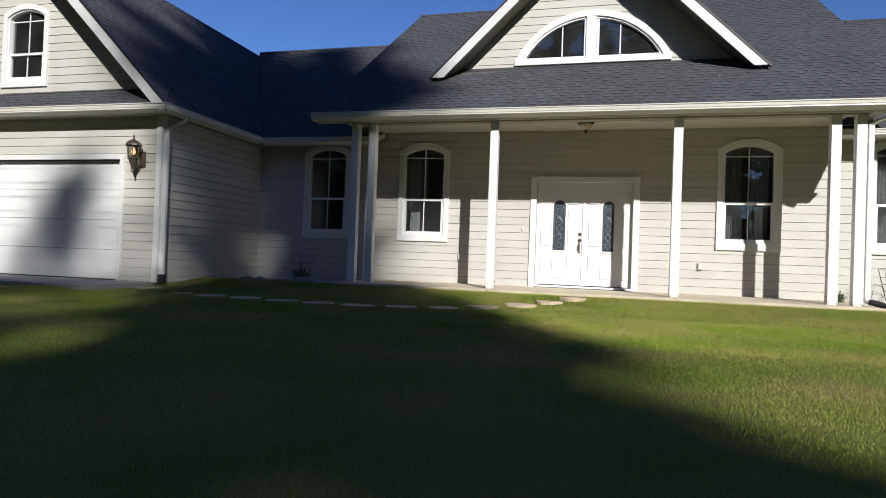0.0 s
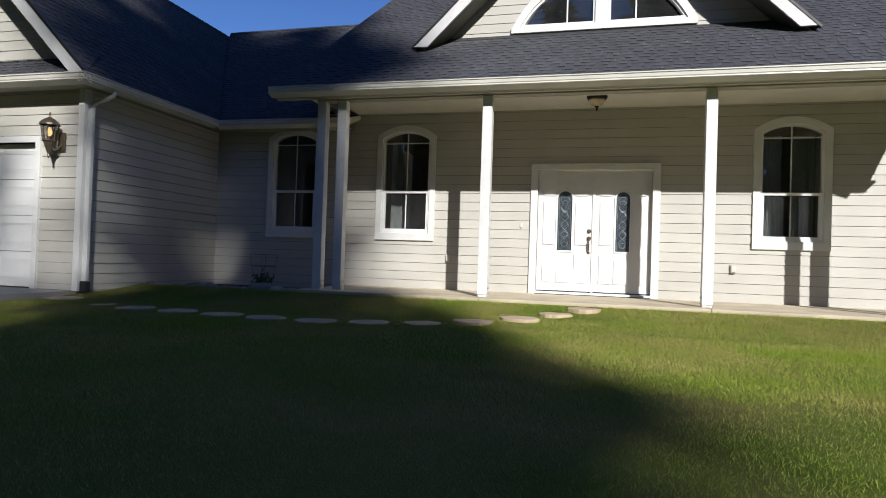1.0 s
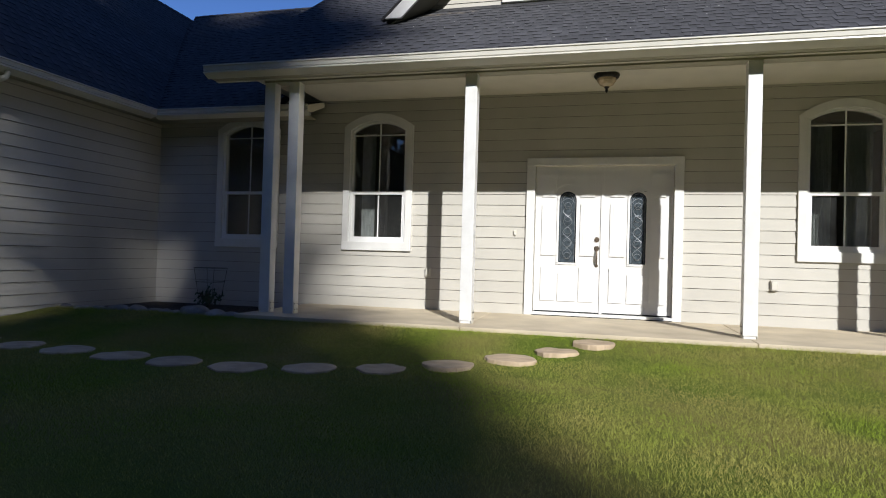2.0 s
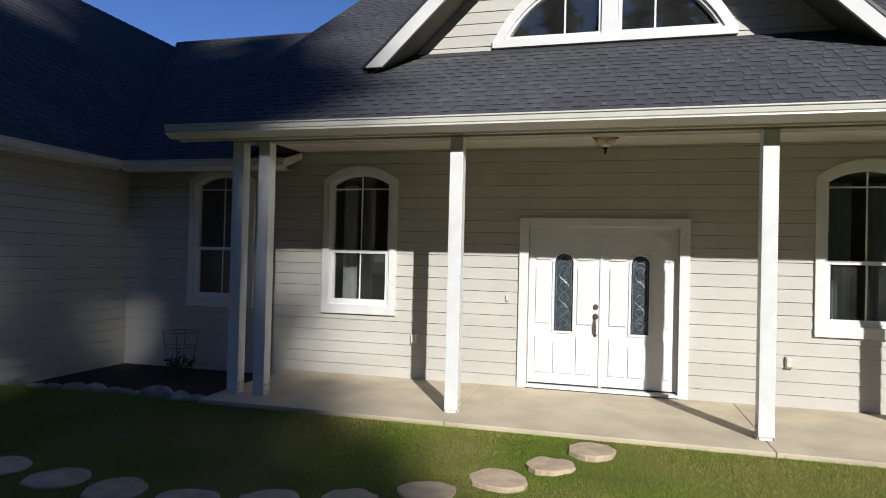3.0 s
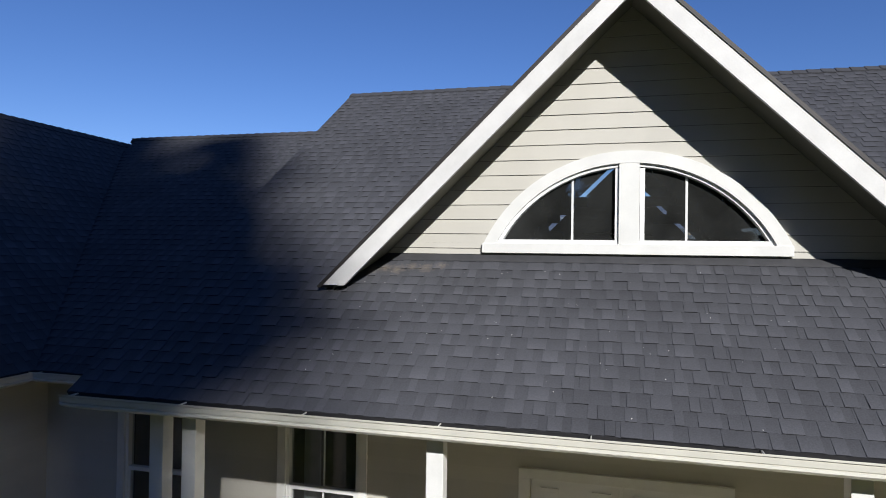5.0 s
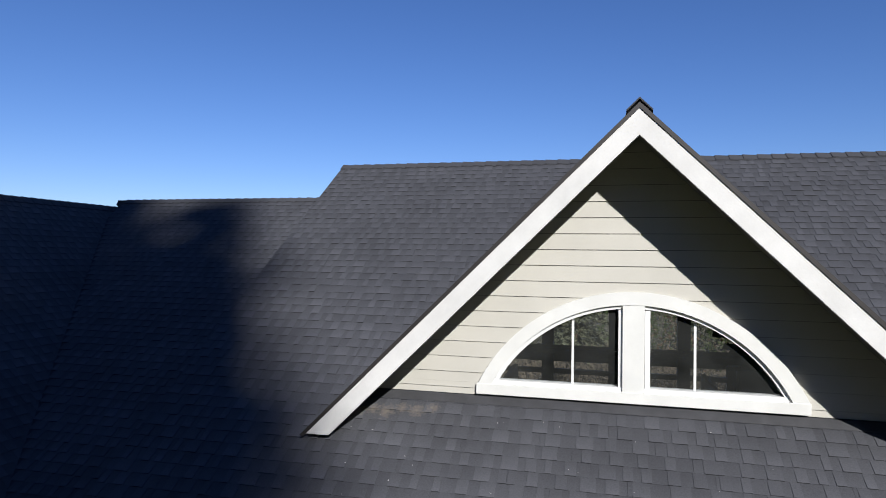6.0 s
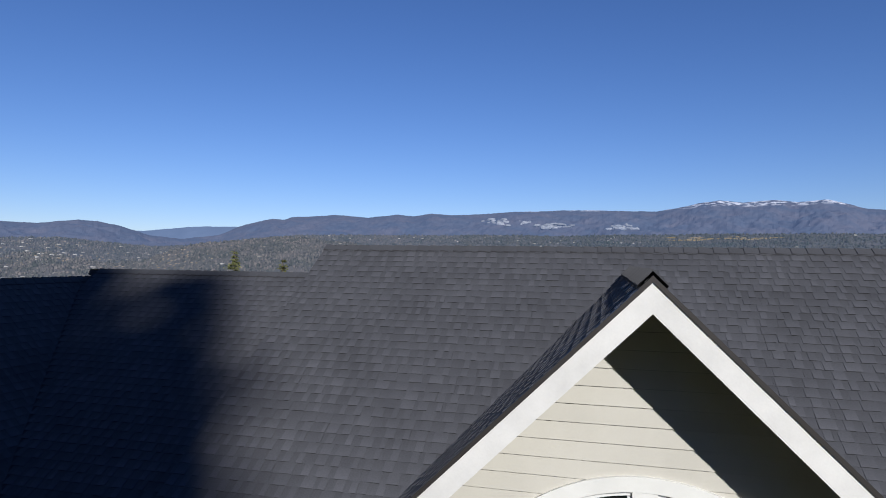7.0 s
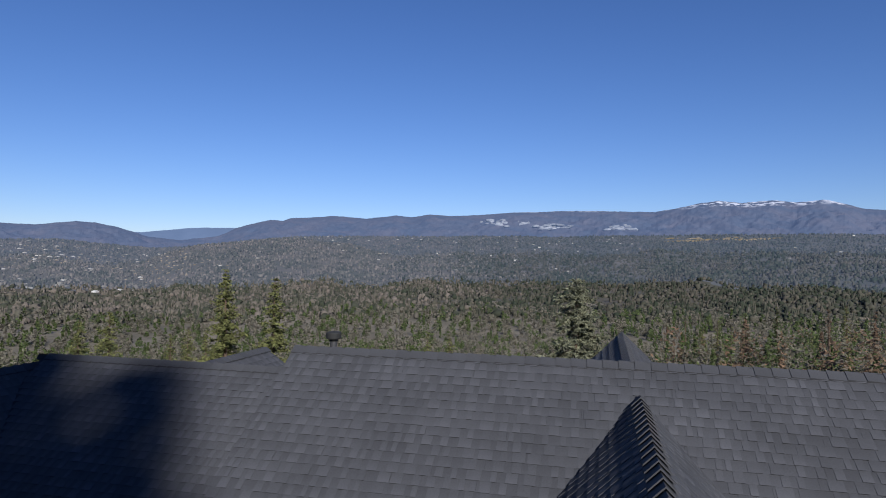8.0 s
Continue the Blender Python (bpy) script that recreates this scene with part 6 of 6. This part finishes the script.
downspout("downspout", [(GEX + 0.0, -2.98, LOW_Z - 0.13), (GEX - 0.01, -3.0, LOW_Z - 0.2), (GARAGE_X + 0.13, -3.1, LOW_Z - 0.3), (GARAGE_X + 0.09, -3.13, LOW_Z - 0.36), (GARAGE_X + 0.09, -3.13, -0.1)], "white downspout beside the garage corner board")
downspout("downspout", [(4.62, -1.92, 2.92), (4.6, -1.9, 2.86), (4.3, -1.68, 2.78), (4.185, -1.6, 2.72), (4.185, -1.6, 0.06)], "white downspout beside the last porch post", boot=False)
pipe = thing("drain_pipe", (4.3, -1.75, 0.0), "black corrugated drain pipe on the slab end", "pipe")
bm = bmesh.new()
path = [(4.2, -1.66, 0.07), (4.3, -1.74, 0.045), (4.42, -1.85, 0.0), (4.6, -1.95, -0.02), (4.9, -2.05, -0.03)]
tube(bm, path, 0.045, 10)
part("hose", bm, BLACK, pipe)
part("outlet_elbow", tube(bmesh.new(), [(4.185, -1.6, 0.12), (4.19, -1.63, 0.07), (4.24, -1.69, 0.06)], 0.04, 8), WHITE, pipe)

# ---- lamps ----
LX, LY = -7.38, -3.37
lan = thing("wall_lantern", (LX, GARAGE_Y, 1.74), "lit bronze coach lantern on the garage wall", "wall lamp")
part("roof_cap", lathe(bmesh.new(), (LX, LY, 2.2), [(0.135, 0.0), (0.13, 0.02), (0.1, 0.06), (0.06, 0.09), (0.02, 0.11), (0.012, 0.15), (0.016, 0.16), (0.004, 0.19)], 12), BRONZE, lan)
part("lantern_glass", lathe(bmesh.new(), (LX, LY, 1.99), [(0.08, 0.0), (0.11, 0.21)], 6), GLASS, lan)
part("bulb", lathe(bmesh.new(), (LX, LY, 2.05), [(0.018, 0.0), (0.036, 0.03), (0.036, 0.07), (0.012, 0.12)], 10), BULB, lan, "warm glowing bulb")
bars = bmesh.new()
for k in range(6):
    a = k * math.tau / 6
    tube(bars, [(LX + 0.082 * math.cos(a), LY + 0.082 * math.sin(a), 1.985), (LX + 0.113 * math.cos(a), LY + 0.113 * math.sin(a), 2.205)], 0.007, 5)
part("cage", bars, BRONZE, lan)
part("tail", lathe(bmesh.new(), (LX, LY, 1.74), [(0.004, 0.0), (0.018, 0.03), (0.012, 0.06), (0.03, 0.1), (0.05, 0.16), (0.07, 0.22), (0.095, 0.24), (0.09, 0.25)], 12), BRONZE, lan)
part("arm", tube(bmesh.new(), [(LX, LY, 1.89), (LX + 0.03, LY + 0.06, 1.86), (LX + 0.05, LY + 0.12, 1.9), (LX + 0.05, GARAGE_Y - 0.03, 1.96)], 0.014, 8), BRONZE, lan)
part("back_plate", boxed(LX - 0.01, LX + 0.11, GARAGE_Y - 0.045, GARAGE_Y - 0.02, 1.86, 2.13, bevel=0.01), BRONZE, lan)

CL = (-0.02, -0.78, 3.035)
cl = thing("ceiling_light", CL, "bronze flush ceiling light with an amber glass bowl", "ceiling light")
part("pan", lathe(bmesh.new(), CL, [(0.15, 0.0), (0.155, -0.02), (0.14, -0.05), (0.11, -0.06)], 20), IRON, cl)
part("glass_bowl", lathe(bmesh.new(), CL, [(0.118, -0.055), (0.11, -0.09), (0.08, -0.13), (0.03, -0.155)], 20), LAMPGLASS, cl, "ribbed amber glass bowl")
part("finial", lathe(bmesh.new(), CL, [(0.035, -0.15), (0.03, -0.165), (0.012, -0.18), (0.018, -0.2), (0.004, -0.23)], 12), IRON, cl)

# ---- small fittings on the wall ----
for x, z in ((2.055, 0.51), (-2.43, 0.53)):
    o = thing("wall_outlet", (x, 0, z), "grey weatherproof outlet cover on the siding", "outlet", "wall outlets")
    part("cover", boxed(x - 0.04, x + 0.04, -0.05, -0.01, z - 0.065, z + 0.065, bevel=0.006), SIDING, o)
    part("flap", boxed(x - 0.03, x + 0.03, -0.062, -0.05, z - 0.05, z + 0.05, bevel=0.004), ALU, o)
bell = thing("doorbell", (-1.2, 0, 1.115), "small cream doorbell beside the door", "doorbell")
part("plate", boxed(-1.216, -1.184, -0.038, -0.01, 1.08, 1.15, bevel=0.005), CREAM, bell)
part("button", tube(bmesh.new(), [(-1.2, -0.038, 1.1), (-1.2, -0.045, 1.1)], 0.009, 10), VINYL, bell)


# ---- bed, rocks, cages ----
def rock(x, y, z, rx, ry, rz, seed, label="rough grey fieldstone edging the soil bed"):
    bm = bmesh.new()
    bmesh.ops.create_icosphere(bm, subdivisions=3, radius=1)
    for v in bm.verts:
        d = 1 + 0.28 * noise.noise(v.co * 1.3 + Vector((seed, 0, 0))) + 0.1 * noise.noise(v.co * 3.1 + Vector((0, seed, 0)))
        v.co = Vector((v.co.x * rx * d + x, v.co.y * ry * d + y, max(v.co.z, -0.5) * rz * d + z))
    tagged(part("rock", bm, ROCK, smooth=True), label, "rock", "bed rocks")


rng = random.Random(8)
for x, y, s in ((-6.82, -1.9, 0.09), (-6.56, -1.92, 0.11), (-6.34, -1.86, 0.1), (-6.08, -1.84, 0.14), (-5.82, -1.8, 0.13), (-5.55, -1.78, 0.12), (-5.36, -1.83, 0.08), (-5.2, -1.84, 0.1), (-4.62, -1.86, 0.14), (-4.4, -1.84, 0.12)):
    rock(x, y, -0.055, s * rng.uniform(0.9, 1.5), s * 0.8, s * rng.uniform(0.4, 0.65), rng.uniform(0, 50))
rock(-4.92, -1.82, -0.05, 0.24, 0.15, 0.12, 77.3, "large pale fieldstone edging the soil bed")


def wire_cage(x, y, z, r, h, rings, bars, label, lean=0.0):
    c = thing("wire_cage", (x, y, z), label, "plant cage", "wire cages")
    for i in range(rings):
        q = 0.25 + 0.75 * i / max(1, rings - 1)
        n = 20
        pts = [(x + r * q ** 0.3 * math.cos(k * math.tau / n) + lean * q, y + r * q ** 0.3 * math.sin(k * math.tau / n), z + h * q) for k in range(n + 1)]
        part("wire_ring", tube(bmesh.new(), pts, 0.003, 5), IRON, c)
    for k in range(bars):
        a = k * math.tau / bars + 0.4
        part("wire_leg", tube(bmesh.new(), [(x + 0.6 * r * math.cos(a), y + 0.6 * r * math.sin(a), z), (x + r * math.cos(a) + lean, y + r * math.sin(a), z + h)], 0.003, 5), IRON, c)


wire_cage(-5.72, -0.4, -0.06, 0.24, 0.55, 3, 4, "thin dark wire plant cage in the soil bed")
wire_cage(5.0, -0.75, -0.06, 0.36, 0.62, 5, 12, "thin wire mesh cage on the grass")


def shrub(x, y, z, r, seed, label):
    rng = random.Random(seed)
    t = thing("shrub", (x, y, z), label, "shrub")
    verts, faces = [], []
    stems = bmesh.new()
    for k in range(16):
        a, e = rng.uniform(0, math.tau), rng.uniform(0.3, 1.3)
        d = Vector((math.cos(a) * math.cos(e), math.sin(a) * math.cos(e), math.sin(e)))
        tip = Vector((x, y, z)) + d * r * rng.uniform(0.7, 1.2)
        tube(stems, [(x, y, z), tip], 0.004, 4)
        for j in range(14):
            c = Vector((x, y, z)).lerp(tip, rng.uniform(0.35, 1.05)) + Vector((rng.gauss(0, 0.02), rng.gauss(0, 0.02), rng.gauss(0, 0.02)))
            u = Vector((rng.gauss(0, 1), rng.gauss(0, 1), rng.gauss(0, 1))).normalized() * 0.028
            w = u.orthogonal().normalized() * 0.012
            n0 = len(verts)
            verts += [c - u, c + w, c + u, c - w]
            faces.append((n0, n0 + 1, n0 + 2, n0 + 3))
    part("stems", stems, BARK, t)
    part("leaves", raw("leaves", verts, faces, SHRUB), SHRUB, t)


shrub(-5.62, -0.55, -0.06, 0.26, 4, "small leafy shrub growing in the soil bed")
shrub(4.1, -0.6, 0.0, 0.16, 6, "small dry weed by the porch slab")


# ---- woods beyond the back lawn ----
def back_woods():
    rng = random.Random(91)
    verts, faces = [], []
    for _ in range(260):
        x, y = rng.uniform(-14, 16), rng.uniform(40, 56)
        z = land_z(x, y)
        h = rng.uniform(2.5, 5.0)
        for k in range(60):
            c = Vector((x + rng.gauss(0, 0.7), y + rng.gauss(0, 0.7), z + h * rng.random() ** 0.7))
            u = Vector((rng.gauss(0, 0.4), rng.gauss(0, 0.4), rng.gauss(0.5, 0.5))).normalized() * rng.uniform(0.2, 0.5)
            w = u.orthogonal().normalized() * 0.05
            n0 = len(verts)
            verts += [c - u, c + w, c + u, c - w]
            faces.append((n0, n0 + 1, n0 + 2, n0 + 3))
    tagged(part("back_woods", raw("back_woods", verts, faces, WOODS), WOODS), "bare brown thicket beyond the back lawn", "woods", kind="stuff")


back_woods()


def roof_chips():
    """Pale specks lying on the front roof."""
    rng = random.Random(12)
    verts, faces = [], []
    for _ in range(90):
        x, y = rng.uniform(-2.8, 4.4), rng.uniform(-1.8, -0.15)
        c = Vector((x, y, main_roof_z(y) + 0.02))
        a, r = rng.uniform(0, math.tau), rng.uniform(0.002, 0.005)
        n0 = len(verts)
        for k in range(4):
            q = a + k * math.tau / 4
            verts.append(c + Vector((r * math.cos(q), r * math.sin(q) * 0.8, r * math.sin(q) * 0.55)))
        verts.append(c + Vector((0, -0.002, 0.004)))
        faces += [(n0 + k, n0 + (k + 1) % 4, n0 + 4) for k in range(4)]
    tagged(part("roof_grit", raw("roof_grit", verts, faces, WHITE), WHITE), "pale paint chips scattered on the shingles", "debris", kind="stuff")


roof_chips()


# ---- grass ----
def grass(name, x0, x1, y0, y1, per_m2, seed):
    rs = np.random.RandomState(seed)
    n = int((x1 - x0) * (y1 - y0) * per_m2)
    x, y = rs.uniform(x0, x1, n), rs.uniform(y0, y1, n)
    keep = np.ones(n, bool)
    for sx, sy, sr in STONES:
        keep &= np.hypot(x - sx, y - sy) > sr * 0.98
    keep &= ~((x < -6.95) & (y > -4.62))
    keep &= ~((x > -4.3) & (x < 4.32) & (y > -1.99))
    keep &= ~((x < -4.2) & (y > -1.82))
    x, y = x[keep], y[keep]
    n = len(x)
    z = -0.088 - 0.095 * np.clip(-2.0 - y, 0.0, 1.5) - 0.012 * np.maximum(-3.5 - y, 0.0) + 0.09 * np.clip((-6.2 - x) / 1.2, 0.0, 1.0) * np.clip(-2.2 - y, 0.0, 1.0)
    z += 0.034 * np.clip((y + 2.7) / 0.6, 0.0, 1.0)
    patch = 0.5 + 0.5 * np.sin(x * 1.7 + 1.3 * np.sin(y * 1.1)) * np.sin(y * 2.1 + np.sin(x * 0.9))
    h = rs.uniform(0.017, 0.034, n) * (0.75 + 0.4 * patch) * (1 + 0.45 * np.clip((y + 2.2) / 0.15, 0.0, 1.0))
    a, b = rs.uniform(0, math.tau, n), rs.uniform(0, math.tau, n)
    w = rs.uniform(0.0012, 0.0024, n)
    lean = h * rs.uniform(0.2, 1.4, n)
    co = np.empty((n, 3, 3), np.float32)
    co[:, 0] = np.stack((x - w * np.cos(a), y - w * np.sin(a), z), 1)
    co[:, 1] = np.stack((x + w * np.cos(a), y + w * np.sin(a), z), 1)
    co[:, 2] = np.stack((x + lean * np.cos(b), y + lean * np.sin(b), z + h), 1)
    me = bpy.data.meshes.new(name)
    me.vertices.add(3 * n)
    me.vertices.foreach_set("co", co.ravel())
    me.loops.add(3 * n)
    me.loops.foreach_set("vertex_index", np.arange(3 * n, dtype=np.int32))
    me.polygons.add(n)
    me.polygons.foreach_set("loop_start", np.arange(0, 3 * n, 3, dtype=np.int32))
    me.update(calc_edges=True)
    ob = part(name, me, GRASS)
    tagged(ob, "short green mown grass with dry tips", "grass", kind="stuff")


grass("lawn_grass", -8.0, 5.0, -6.4, -1.6, 9500, 3)
grass("lawn_grass", -7.0, 7.0, -10.6, -6.4, 5000, 4)
